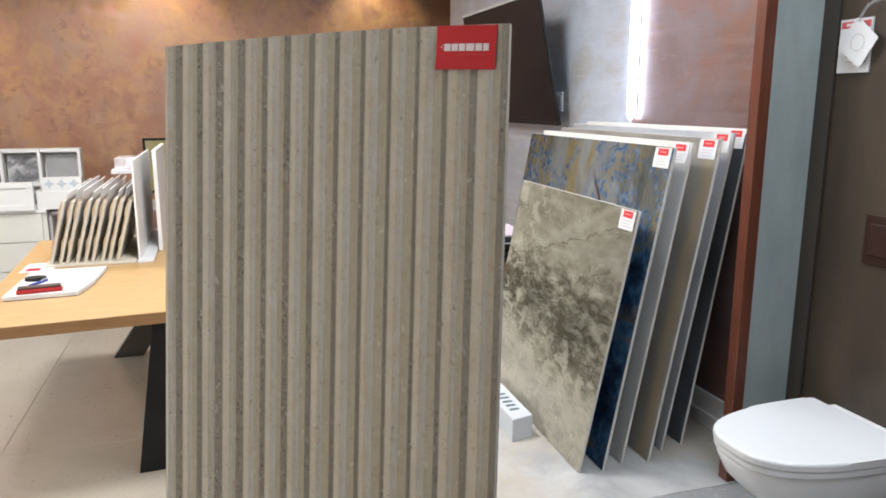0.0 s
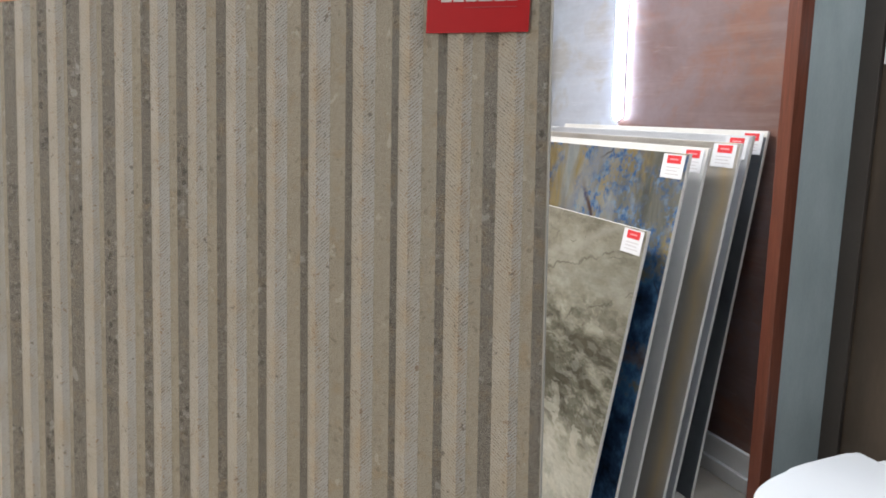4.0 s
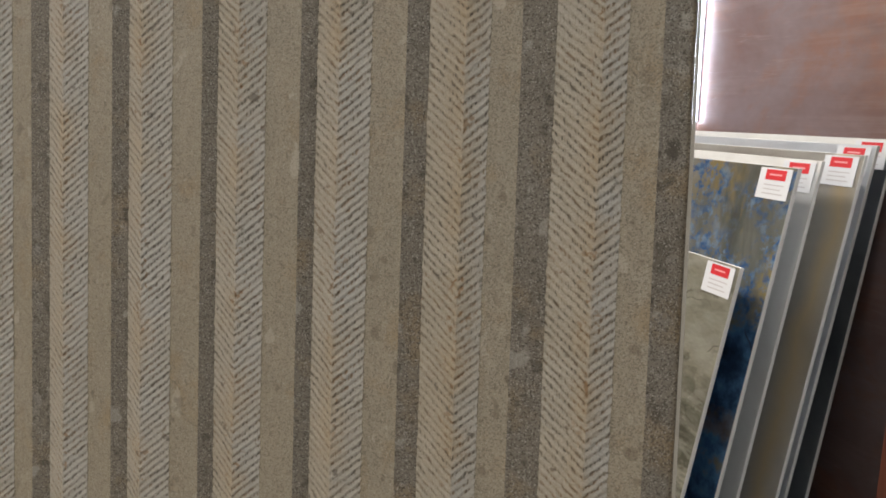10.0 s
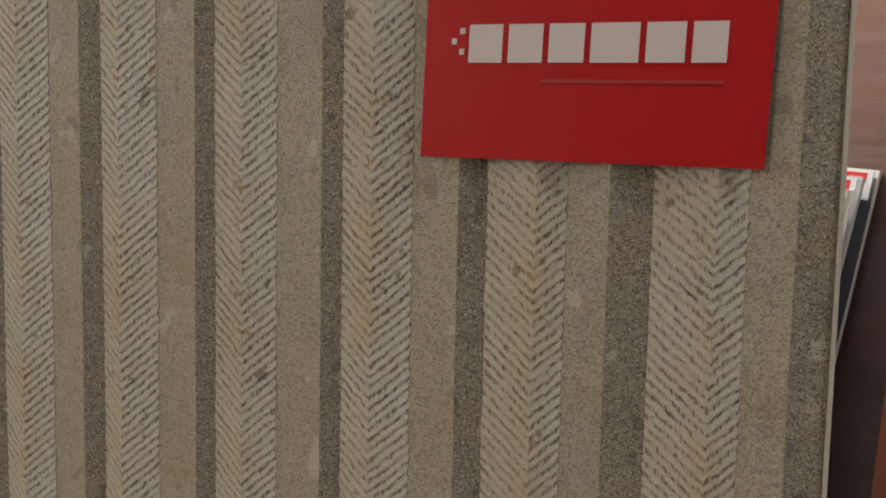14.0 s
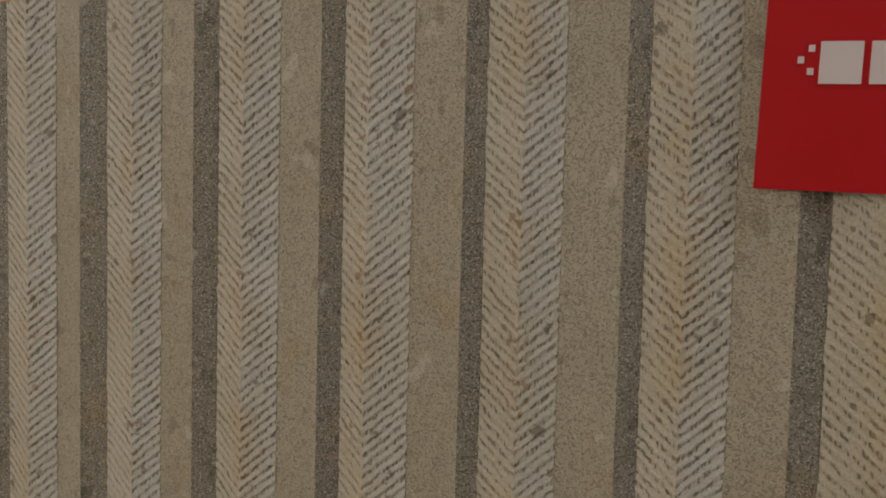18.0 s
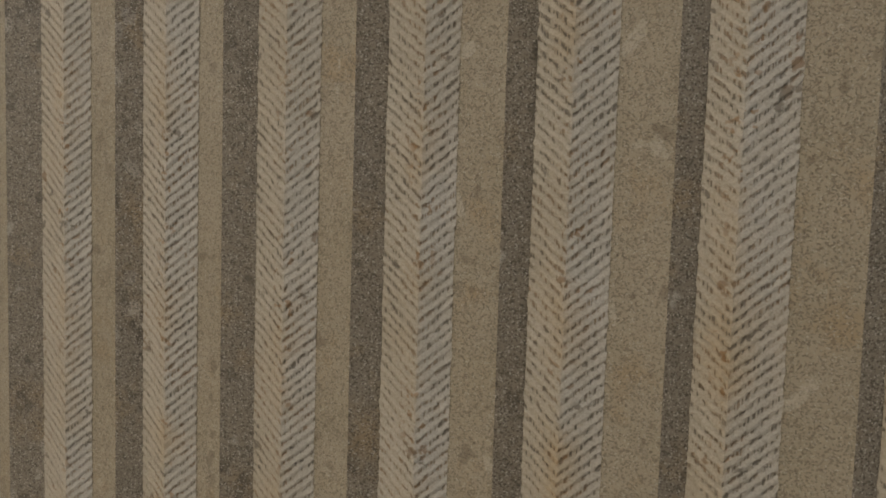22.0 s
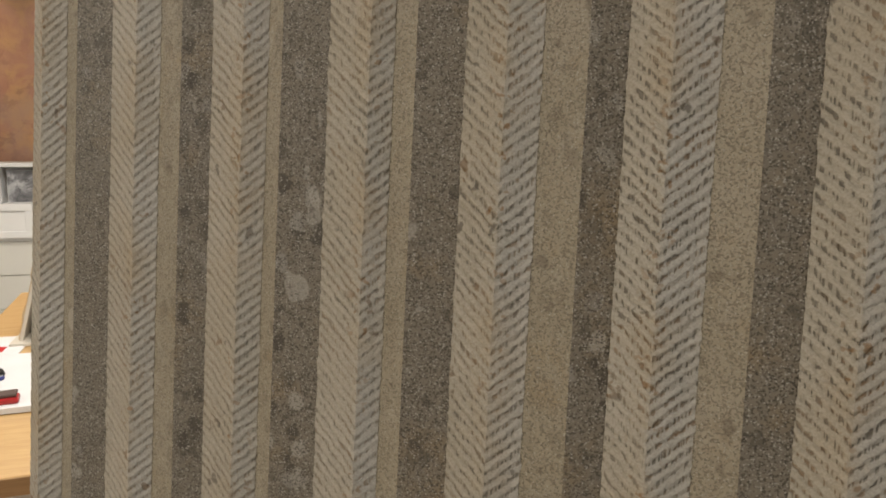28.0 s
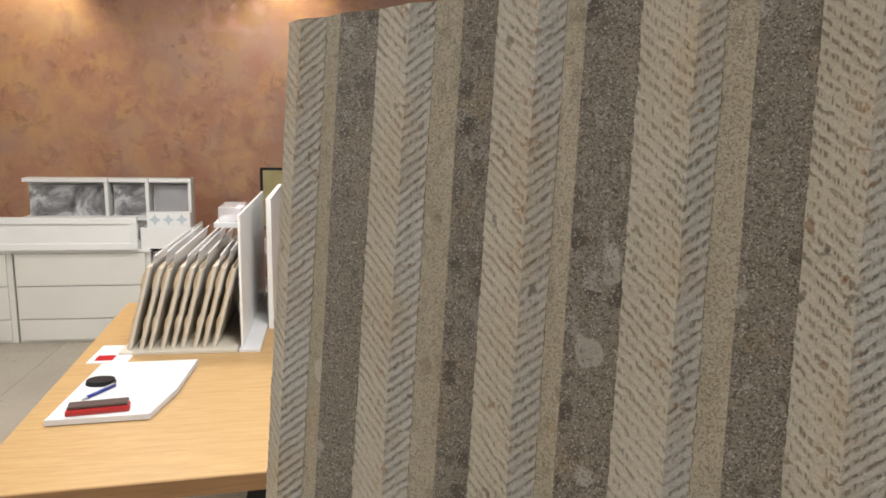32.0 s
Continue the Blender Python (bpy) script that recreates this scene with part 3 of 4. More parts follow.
    blot = n.step(n.math("ADD", n.noise(leaf, 17.0, 3.0, 0.55, 0.5), n.math("MULTIPLY", n.math("SUBTRACT", n.noise(v, 70.0, 3.0), 0.5), 0.12)), 0.55, 0.575)
    c = n.mix(n.math("MULTIPLY", blot, n.math("ADD", n.math("MULTIPLY", low, 0.62), n.math("ADD", n.math("MULTIPLY", far, 0.4), 0.1))), c, (0.7, 0.66, 0.545))
    wisp = n.math("ABSOLUTE", n.math("ADD", n.math("SUBTRACT", n.math("ADD", sep.outputs["Z"], n.math("MULTIPLY", sep.outputs["Y"], 0.42)), 1.14), n.math("MULTIPLY", stray, 0.6)))
    c = n.mix(n.math("MULTIPLY", n.math("MULTIPLY", n.step(wisp, 0.03, 0.004), high), 0.55), c, (0.5, 0.475, 0.4))
    c = n.mix(n.math("MULTIPLY", crack(n, leaf, 6.0, 0.01, 0.54), n.math("ADD", n.math("MULTIPLY", high, 0.5), 0.15)), c, (0.09, 0.083, 0.06))
    g = n.noise(v, 90, 3.0)
    c = n.mix(n.math("MULTIPLY", g, 0.3), c, (0.1, 0.09, 0.065))
    n.colour(c)
    n.rough(n.math("ADD", n.math("MULTIPLY", clot, 0.15), 0.12))
    return m


def blue_gold_onyx():
    """Grey-olive stone with hanging gold drips, clustered blue flecks and a pale streak above, deep navy below."""
    m = material("blue_gold_onyx", (0.16, 0.16, 0.13), 0.1)
    n = Nodes(m)
    place = n.coords()
    drip = n.coords((1, 1.0, 0.42))
    v = n.coords((1, 0.8, 0.9))
    sep = n.add("ShaderNodeSeparateXYZ")
    n.link(place, sep.inputs[0])
    c = ramp(n, n.noise(drip, 3.4, 5.0, 0.6, 0.5), [(0.32, (0.14, 0.15, 0.13)), (0.48, (0.29, 0.29, 0.25)), (0.6, (0.45, 0.47, 0.46)), (0.7, (0.32, 0.37, 0.4))])
    gold = n.step(n.noise(drip, 5.2, 5.0, 0.58, 0.4), 0.47, 0.58)
    c = n.mix(n.math("MULTIPLY", gold, 0.85), c, n.mix(n.noise(drip, 14, 3.0), (0.3, 0.23, 0.08), (0.62, 0.48, 0.22)))
    group = n.step(n.noise(v, 4.2, 3.0, 0.5), 0.41, 0.52)
    fleck = n.step(n.noise(v, 27.0, 6.0, 0.7, 0.3), 0.46, 0.56)
    blue = n.mix(n.step(n.noise(v, 34, 3.0), 0.42, 0.62), (0.045, 0.16, 0.42), (0.29, 0.43, 0.6))
    c = n.mix(n.math("MULTIPLY", n.math("MULTIPLY", group, fleck), 0.9), c, blue)
    sway = n.math("MULTIPLY", n.math("SUBTRACT", n.noise(v, 6.0, 4.0), 0.5), 0.2)
    run = n.math("SUBTRACT", n.math("ADD", sep.outputs["Y"], n.math("MULTIPLY", sep.outputs["Z"], 0.75)), 1.47)
    pale = n.step(n.math("ABSOLUTE", n.math("ADD", run, sway)), 0.075, 0.015)
    c = n.mix(n.math("MULTIPLY", pale, 0.75), c, n.mix(n.noise(v, 30, 4.0), (0.26, 0.28, 0.3), (0.5, 0.5, 0.49)))
    run = n.math("SUBTRACT", n.math("SUBTRACT", sep.outputs["Y"], n.math("MULTIPLY", sep.outputs["Z"], 0.72)), -0.27)
    split = n.step(n.math("ABSOLUTE", n.math("ADD", run, n.math("MULTIPLY", sway, 0.5))), 0.022, 0.006)
    c = n.mix(n.math("MULTIPLY", n.math("MULTIPLY", split, n.step(sep.outputs["Z"], 1.2, 1.1)), 0.85), c, (0.1, 0.045, 0.025))
    low = n.math("ADD", sep.outputs["Z"], n.math("MULTIPLY", n.math("SUBTRACT", n.noise(v, 5.0, 5.0, 0.6), 0.5), 0.5))
    low = n.math("SUBTRACT", low, n.math("MULTIPLY", n.step(sep.outputs["Y"], 0.3, 0.08), 0.14))
    navy = ramp(n, n.noise(v, 7.0, 5.0, 0.65), [(0.32, (0.015, 0.024, 0.042)), (0.45, (0.035, 0.08, 0.17)), (0.56, (0.09, 0.21, 0.4)), (0.64, (0.2, 0.2, 0.15)), (0.74, (0.36, 0.3, 0.14))])
    c = n.mix(n.step(low, 0.86, 0.76), c, navy)
    rusty = n.step(n.math("ABSOLUTE", n.math("SUBTRACT", low, 0.5)), 0.06, 0.02)
    c = n.mix(n.math("MULTIPLY", rusty, 0.5), c, (0.2, 0.13, 0.05))
    c = n.mix(n.math("MULTIPLY", crack(n, v, 2.6, 0.008, 0.56), 0.7), c, (0.05, 0.025, 0.015))
    c = n.mix(n.math("MULTIPLY", n.noise(v, 60, 3.0), 0.15), c, (0.02, 0.02, 0.03))
    n.colour(c)
    return m


# Mirror panes: marbled clouds painted in place of the room's reflection.
PANE_MIRRORED = marble("painted_pane_reflection", [(0.35, (0.07, 0.07, 0.075)), (0.47, (0.25, 0.25, 0.26)), (0.53, (0.48, 0.48, 0.49)), (0.65, (0.72, 0.72, 0.72))], 5.0, 4.0, (0.05, 0.05, 0.05), 0.1, 0.8)
STONE_MARBLE = grey_green_marble()
BLUE_ONYX = blue_gold_onyx()
WHITE_MARBLE = marble("white_marble", [(0.3, (0.7, 0.7, 0.69)), (0.5, (0.78, 0.78, 0.77)), (0.7, (0.83, 0.83, 0.82))], 2.0, 1.6, (0.32, 0.32, 0.33), 0.08, 1.0, 0.05)
TAUPE_MARBLE = marble("taupe_marble", [(0.3, (0.42, 0.39, 0.34)), (0.5, (0.52, 0.49, 0.44)), (0.7, (0.6, 0.57, 0.52))], 1.8, 1.5, (0.6, 0.5, 0.33), 0.08, 1.0, 0.05)
seam = Nodes(TAUPE_MARBLE)
where = seam.coords()
axes = seam.add("ShaderNodeSeparateXYZ")
seam.link(where, axes.inputs[0])
bend = seam.math("ADD", axes.outputs["Y"], seam.math("MULTIPLY", seam.math("SUBTRACT", seam.noise(where, 3.0, 3.0), 0.5), 0.14))
line = seam.step(seam.math("ABSOLUTE", seam.math("SUBTRACT", bend, 0.05)), 0.05, 0.0)
plain = seam.bsdf.inputs["Base Color"].links[0].from_socket
seam.colour(seam.mix(seam.math("MULTIPLY", line, 0.8), plain, (0.66, 0.53, 0.32)))
GREY_MARBLE = marble("grey_marble", [(0.3, (0.54, 0.55, 0.58)), (0.5, (0.63, 0.64, 0.66)), (0.7, (0.7, 0.7, 0.71))], 2.0, 1.5, (0.7, 0.7, 0.7), 0.08, 1.0, 0.05)
DARK_MARBLE = marble("dark_marble", [(0.3, (0.12, 0.135, 0.15)), (0.5, (0.17, 0.185, 0.2)), (0.7, (0.23, 0.24, 0.25))], 2.0, 1.5, (0.3, 0.31, 0.32), 0.08, 1.0, 0.05)


# ---- shaping ----
def thing(name, m, label, category, group="", kind=""):
    ob = new(name)
    ob.empty_display_size = 0.05
    ob.matrix_world = m
    return tagged(ob, label, category, group, kind)


def part(name, bm, mat, parent, label="", m=None, smooth=False):
    me = bpy.data.meshes.new(name)
    bmesh.ops.recalc_face_normals(bm, faces=bm.faces[:])
    bm.to_mesh(me)
    bm.free()
    if smooth:
        me.polygons.foreach_set("use_smooth", [True] * len(me.polygons))
    me.materials.append(mat)
    ob = new(name, me)
    if parent:
        ob.parent = parent
    if m is not None:
        ob.matrix_local = m
    return tagged(ob, label)


def box(x0, x1, y0, y1, z0, z1, bevel=0.0, seg=2, bm=None):
    bm = bm or bmesh.new()
    made = bmesh.ops.create_cube(bm, size=1.0)["verts"]
    for v in made:
        v.co = ((x0 + x1) / 2 + v.co.x * (x1 - x0), (y0 + y1) / 2 + v.co.y * (y1 - y0), (z0 + z1) / 2 + v.co.z * (z1 - z0))
    if bevel:
        edges = {e for v in made for e in v.link_edges}
        bmesh.ops.bevel(bm, geom=list(edges), offset=bevel, segments=seg, affect="EDGES", profile=0.5)
    return bm


def prism(points, z0, z1, bevel=0.0, seg=2):
    """A flat outline (x, y) drawn up from z0 to z1."""
    bm = bmesh.new()
    lo = [bm.verts.new((x, y, z0)) for x, y in points]
    f = bm.faces.new(lo)
    r = bmesh.ops.extrude_face_region(bm, geom=[f])
    top = [v for v in r["geom"] if isinstance(v, bmesh.types.BMVert)]
    for v in top:
        v.co.z = z1
    if bevel:
        rim = [e for e in bm.edges if all(v in top for v in e.verts)]
        bmesh.ops.bevel(bm, geom=rim, offset=bevel, segments=seg, affect="EDGES", profile=0.5)
    return bm


def structure(name, bm, mat, label, m=ROOM, category="wall"):
    ob = part(name, bm, mat, None)
    ob.matrix_world = m
    return tagged(ob, label, category, kind="structure")


# ---- the room ----
XW, YW = (-4.6, 2.11), (-3.4, COPPER_Y)
BOTTOM = LOW_Z0 - 0.12
structure("wall_copper", box(XW[0], 4.0, COPPER_Y, COPPER_Y + 0.15, BOTTOM, CEILING_Z), COPPER, "metallic copper plaster wall washed by warm spotlights")
structure("wall_lit_grey", box(WALL_X, WALL_X + 0.15, 3.415, LIT_END, BOTTOM, CEILING_Z), GREY_WALL, "cool grey metallic plaster wall beside a light tube")
structure("wall_lit_brown", box(WALL_X + 0.001, WALL_X + 0.15, 2.2, 3.415, BOTTOM, CEILING_Z), BROWN_WALL, "brown metallic plaster wall behind leaning slabs")
structure("wall_dark", box(2.1, 2.26, YW[0], 2.15, BOTTOM, CEILING_Z), DARK_WALL, "dark brown tiled wall behind a hung toilet")
structure("wall_west", box(XW[0] - 0.15, XW[0], YW[0], COPPER_Y + 0.15, BOTTOM, CEILING_Z), PLAIN_WALL, "plain pale plaster wall closing the showroom")
# South wall is unseen; its dark finish is added to weaken the tile's sheen.
structure("wall_south", box(XW[0] - 0.15, 2.26, YW[0] - 0.15, YW[0], BOTTOM, CEILING_Z), DARK_WALL, "unseen back wall, made dark brown to dim tile reflections")
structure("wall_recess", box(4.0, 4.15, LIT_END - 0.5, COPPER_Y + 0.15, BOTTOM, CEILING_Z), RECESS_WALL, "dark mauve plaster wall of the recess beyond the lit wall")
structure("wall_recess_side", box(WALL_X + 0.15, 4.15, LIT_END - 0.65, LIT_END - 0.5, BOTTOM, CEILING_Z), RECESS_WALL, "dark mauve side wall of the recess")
structure("ceiling", box(XW[0] - 0.15, 4.15, YW[0] - 0.15, COPPER_Y + 0.15, CEILING_Z, CEILING_Z + 0.12), CEILING, "plain white painted ceiling with added square lights", category="ceiling")
floor = structure("floor", box(XW[0] - 0.15, 4.15, YW[0] - 0.15, COPPER_Y + 0.15, LOW_Z0 - 0.12, LOW_Z0 - 0.006), GROUT, "large beige grey porcelain floor tiles with thin joints", category="floor")
PLAT_X = 0.62
platform = structure("platform", box(PLAT_X + 0.01, 2.12, YW[0], LIT_END, LOW_Z0 - 0.005, -0.006), GROUT, "low display platform paved with pale grey tiles", category="platform")

# Partition with a red wood post and a grey-green face.
partition = thing("partition", ROOM, "narrow partition faced with red wood and a grey-green panel", "partition", kind="structure")
part("post", box(1.835, 1.884, 2.15, 2.2, 0, CEILING_Z, 0.003), RED_WOOD, partition, "reddish brown stained wood post")
part("panel", box(1.884, 2.085, 2.153, 2.2, 0, CEILING_Z), GREEN_PANEL, partition, "grey-green brushed panel")
# Dark strip put in for the shadow gap between panel and wall.
part("dark_trim", box(2.085, 2.0995, 2.085, 2.2, 0, CEILING_Z, 0.002), GAP_SHADE, partition, "narrow dark strip painted as the shadow gap")
base = thing("baseboard", ROOM, "pale grey stepped baseboard along the lit wall", "baseboard", kind="structure")
part("board", box(WALL_X - 0.016, WALL_X - 0.001, 2.2, LIT_END - 0.02, 0, 0.15, 0.003), BASE_GREY, base)
part("lip", box(WALL_X - 0.022, WALL_X - 0.016, 2.2, LIT_END - 0.02, 0.132, 0.152, 0.002), BASE_GREY, base)
part("step", box(WALL_X - 0.034, WALL_X - 0.016, 2.2, LIT_END - 0.02, 0.0, 0.062, 0.003), BASE_GREY, base)

# ---- the tall fluted tile ----
# Local x runs across the tile, y into it, z up it; the tile leans back.
TILE = Matrix(((0.99975, 0.01394, -0.01740, 0.0236), (-0.01159, 0.99165, 0.12842, -0.1347), (0.01904, -0.12818, 0.99157, 0.3147), (0, 0, 0, 1)))
S = 0.8
TOP_CUT = 0.15  # the top is sawn a little slanting
FACE_Y, TOP_Z, LOW_Z = 1.405 * S, 1.583 * S, -0.51 * S


def valley(k):
    """Where the left side of the k-th chevron strip lies, from the free right side on."""
    return (-0.444 - 0.0632 * k + 0.000276 * k * k) * S


def top_at(x):
    """The sawn top edge, which bows by a few millimetres and drops at the far corner."""
    u = -0.383 * S - x
    return TOP_Z + 0.0241 * u - 0.0526 * u * u


def grown(lo, hi, n):
    return [lo + (hi - lo) * i / n for i in range(n + 1)]


def chevron_strip(x0, apex, x1, rise):
    """A strip with two sloped sides and cut lines that follow the chevron, fine above and plain below."""
    r = random.Random(round(x0 * 1e4))
    fine_z = 0.98 * S
    cols = grown(x0, apex, 4)[:-1] + grown(apex, x1, 4)
    verts, faces = [], []
    count = int((TOP_Z + 0.003 - fine_z) / CHEVRON_STEP * 5)
    levels = [LOW_Z, fine_z - 0.03] + [fine_z + i * CHEVRON_STEP / 5 for i in range(count + 40)]
    for i, z in enumerate(levels):
        cut = (0, -0.00005, -0.00016, -0.00016, -0.00005)[(i - 2) % 5] if i > 1 else 0
        for x in cols:
            t = (x - x0) / (apex - x0) if x <= apex else (x1 - x) / (x1 - apex)
            zz = min(z + CHEVRON_FALL * abs(x - apex), top_at(x) - TOP_CUT * rise * t) if i > 0 else z
            deep = cut * (0.4 + 0.9 * r.random())
            ragged = 0.0
            if i > 0 and x in (x0, x1):
                ragged = math.copysign(0.0001 + 0.0007 * max(0.0, noise.noise((x * 90, 0.0, zz * 210))), x - apex)
            verts.append((x - apex + ragged, FACE_Y - rise * t - deep - (0.0003 if ragged else 0.0), zz))
    n = len(cols)
    for i in range(len(levels) - 1):
        if verts[(i + 1) * n + n // 2][2] - verts[i * n + n // 2][2] < 1e-7 and i > 3:
            break
        for j in range(n - 1):
            a = i * n + j
            faces.append((a, a + 1, a + n + 1, a + n))
    me = bpy.data.meshes.new("chevron_strip")
    me.from_pydata(verts, [], faces)
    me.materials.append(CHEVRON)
    ob = new("chevron_strip", me)
    ob.parent = tile
    ob.location = (apex, 0, 0)
    return tagged(ob, "pale stone strip cut with chevron lines")


def slope(name, x0, y0, x1, y1, mat, label):
    bm = bmesh.new()
    vs = [bm.verts.new(p) for p in ((x0, y0, LOW_Z), (x1, y1, LOW_Z), (x1, y1, top_at(x1) - TOP_CUT * (FACE_Y - y1)), (x0, y0, top_at(x0) - TOP_CUT * (FACE_Y - y0)))]
    bm.faces.new(vs)
    bmesh.ops.subdivide_edges(bm, edges=bm.edges[:], cuts=1)
    return part(name, bm, mat, tile, label)


tile = thing("fluted_tile", TILE, "tall fluted stone-look wall tile with chevron-cut ribs", "wall tile")
RIGHT, LEFT = -0.383 * S, -1.2125 * S
# Glazed edge strip; the tube's light on it is put into its pale colour.
part("edge_trim", box(RIGHT + 0.0002, RIGHT + 0.0014, FACE_Y - 0.001, FACE_Y + 0.0115, LOW_Z, TOP_Z), EDGE_PALE, tile, "thin glazed edge, tube light in its pale colour")
part("body", box(LEFT, RIGHT, FACE_Y + 0.0005, FACE_Y + 0.012, LOW_Z, TOP_Z - 0.0085), TILE_BACK, tile)
RISE_A, RISE_B = 0.003, 0.0028
APEX = (0.345, 0.312, 0.228, 0.246, 0.196, 0.231, 0.273, 0.255, 0.246, 0.281, 0.344, 0.320, 0.306, 0.281)
RIDGE = (0.758, 0.749, 0.821, 0.865, 0.862, 0.839, 0.815, 0.780, 0.739, 0.778, 0.677, 0.650, 0.751, 0.674)
for k in range(14):
    x0 = valley(k) if k < 13 else LEFT
    pitch = valley(k - 1) - valley(k) if k else 0.0632 * S
    x1 = valley(k) + (0.49 if k else 0.512) * pitch
    chevron_strip(x0, valley(k) + APEX[k] * pitch, x1, RISE_A)
    end = valley(k) + pitch if k else RIGHT
    ridge = valley(k) + RIDGE[k] * pitch
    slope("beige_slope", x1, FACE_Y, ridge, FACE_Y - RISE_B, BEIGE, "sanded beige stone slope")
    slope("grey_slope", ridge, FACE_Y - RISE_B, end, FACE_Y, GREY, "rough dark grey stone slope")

# Red card stuck near the tile's free top corner.
tag = thing("brand_card", TILE @ pose(-0.5335 * S, FACE_Y - RISE_A - 0.0006, 1.4985 * S, 0, 1.9, 0), "red card with white lettering stuck on the fluted tile", "label card")
CW, CH = 0.1258 * S, 0.0865 * S
card = box(0, CW, -0.0008, 0, 0, CH)
card_face = part("card", card, TAG_RED, tag)
for i, (a, b) in enumerate(((0.0, 0.14), (0.165, 0.305), (0.33, 0.47), (0.495, 0.68), (0.705, 0.85), (0.875, 1.0))):
    part("letter_bar", box(CW * (0.14 + 0.74 * a), CW * (0.14 + 0.74 * b), -0.0012, -0.0008, CH * 0.42, CH * 0.585), INK_WHITE, tag, "plain white bar in place of a letter")
for i, (a, b) in enumerate(((0.085, 0.5), (0.11, 0.545), (0.11, 0.455))):
    part("dot", box(CW * a, CW * (a + 0.016), -0.0012, -0.0008, CH * b, CH * (b + 0.026)), INK_WHITE, card_face)
part("small_line", box(CW * 0.37, CW * 0.88, -0.0011, -0.0008, CH * 0.335, CH * 0.35), FADED_INK, card_face, "thin pale red line of small print")

# ---- slabs leaning against the lit wall ----
def slab(x, y, lean, turn, w, h, mat, label, head=0.0):
    """Bottom near corner at x, y on the floor; leans to the wall; runs back along y."""
    m = ROOM @ pose(x, y, 0, 0, 0, math.degrees(turn)) @ pose(0, 0, 0, 0, math.degrees(lean), 0)
    ob = thing("stone_slab", m, label, "tile slab", "slabs leaning on the wall")
    part("body", box(0.0015, 0.0115, 0, w, 0.002, h, 0.001), SLAB_BODY, ob, "pale porcelain edge")
    bm = bmesh.new()
    vs = [bm.verts.new(p) for p in ((0, 0.0015, 0.004), (0, w - 0.0015, 0.004), (0, w - 0.0015, h - 0.0015 - head), (0, 0.0015, h - 0.0015 - head))]
    bm.faces.new(vs)
    bmesh.ops.solidify(bm, geom=bm.faces[:], thickness=0.0014)
    part("face", bm, mat, ob)
    card = part("price_tag", box(-0.0028, -0.0018, 0.012, 0.122, h - 0.084, h - 0.006), PAPER, ob, "white paper label with a red heading")
    part("heading", box(-0.0034, -0.0029, 0.03, 0.1, h - 0.036, h - 0.01), LABEL_RED, card, "red printed heading")
    part("word_bar", box(-0.0037, -0.0035, 0.044, 0.086, h - 0.025, h - 0.0205), PALE_RED, card)
    for i in range(3):
        part("text_line", box(-0.0033, -0.0029, 0.03 + 0.01 * (i % 2), 0.1, h - 0.05 - 0.011 * i, h - 0.0475 - 0.011 * i), INK_GREY, card)
    return ob


slab(1.31, 2.386, 0.199, -0.032, 1.184, 1.078, STONE_MARBLE, "polished grey-green marble slab in front of the larger slabs")
slab(1.41, 2.37, 0.186, -0.024, 1.386, 1.32, BLUE_ONYX, "polished blue and gold onyx slab leaning behind the marble one")
slab(1.512, 2.401, 0.183, -0.018, 1.393, 1.333, WHITE_MARBLE, "polished white marble slab with a white top border", 0.028)
slab(1.629, 2.385, 0.181, -0.023, 1.444, 1.347, TAUPE_MARBLE, "polished taupe marble slab with golden veins")
slab(1.738, 2.455, 0.185, -0.009, 1.413, 1.368, GREY_MARBLE, "polished light grey marble slab leaning on the wall")
slab(1.854, 2.48, 0.166, 0.004, 1.354, 1.377, DARK_MARBLE, "polished dark slate slab nearest the wall", 0.02)

# Grey sign block at the foot of the slabs.
sign = thing("sign_block", ROOM @ pose(1.21, 2.72, 0, 0, 0, 2), "grey sign block with dark lettering on the floor", "sign")
part("block", prism(((-0.045, 0.0), (0.06, 0.02), (0.085, 0.5), (-0.02, 0.48)), 0.0, 0.105, 0.004), SIGN_GREY, sign)
for i in range(5):
    part("letter_bar", box(-0.016 + 0.003 * i, 0.03 + 0.003 * i, 0.09 + 0.044 * i, 0.108 + 0.044 * i, 0.105, 0.1062), SIGN_INK, sign, "plain dark bar in place of a letter")

# ---- the lit wall ----
tube = thing("light_tube", ROOM @ pose(WALL_X, 3.39, 1.36), "long upright white light tube on the plaster wall", "wall light")
part("back_rail", box(-0.008, -0.001, -0.02, 0.02, 0.03, CEILING_Z - 1.42), ALUMINIUM, tube)
bm = bmesh.new()
bmesh.ops.create_uvsphere(bm, u_segments=20, v_segments=12, radius=0.031)
for v in bm.verts:
    v.co.x = v.co.x * 0.5 - 0.0235
    v.co.z += 0.05 if v.co.z < 0 else CEILING_Z - 1.46
part("tube", bm, LED, tube, "glowing white tube with a rounded end", smooth=True)

screen = thing("television", ROOM @ pose(2.02, 4.08, 1.325) @ pose(0, 0, 0, 0, -12, 0), "large dark wall television tilted down from the wall", "television")
TW, TH = 1.38, 0.79
tv_case = part("case", box(0, 0.014, 0, TW, 0, TH, 0.004), BLACK, screen)
part("back_housing", box(0.0145, 0.05, 0.2, TW - 0.12, 0.06, TH - 0.3, 0.01), BLACK, screen)
part("screen", box(-0.003, -0.0005, 0.018, TW - 0.018, 0.028, TH - 0.014), SCREEN, tv_case, "switched-off dark screen")
part("bezel", box(-0.004, 0.0, 0.0, TW, 0.0, 0.022), BLACK, tv_case)
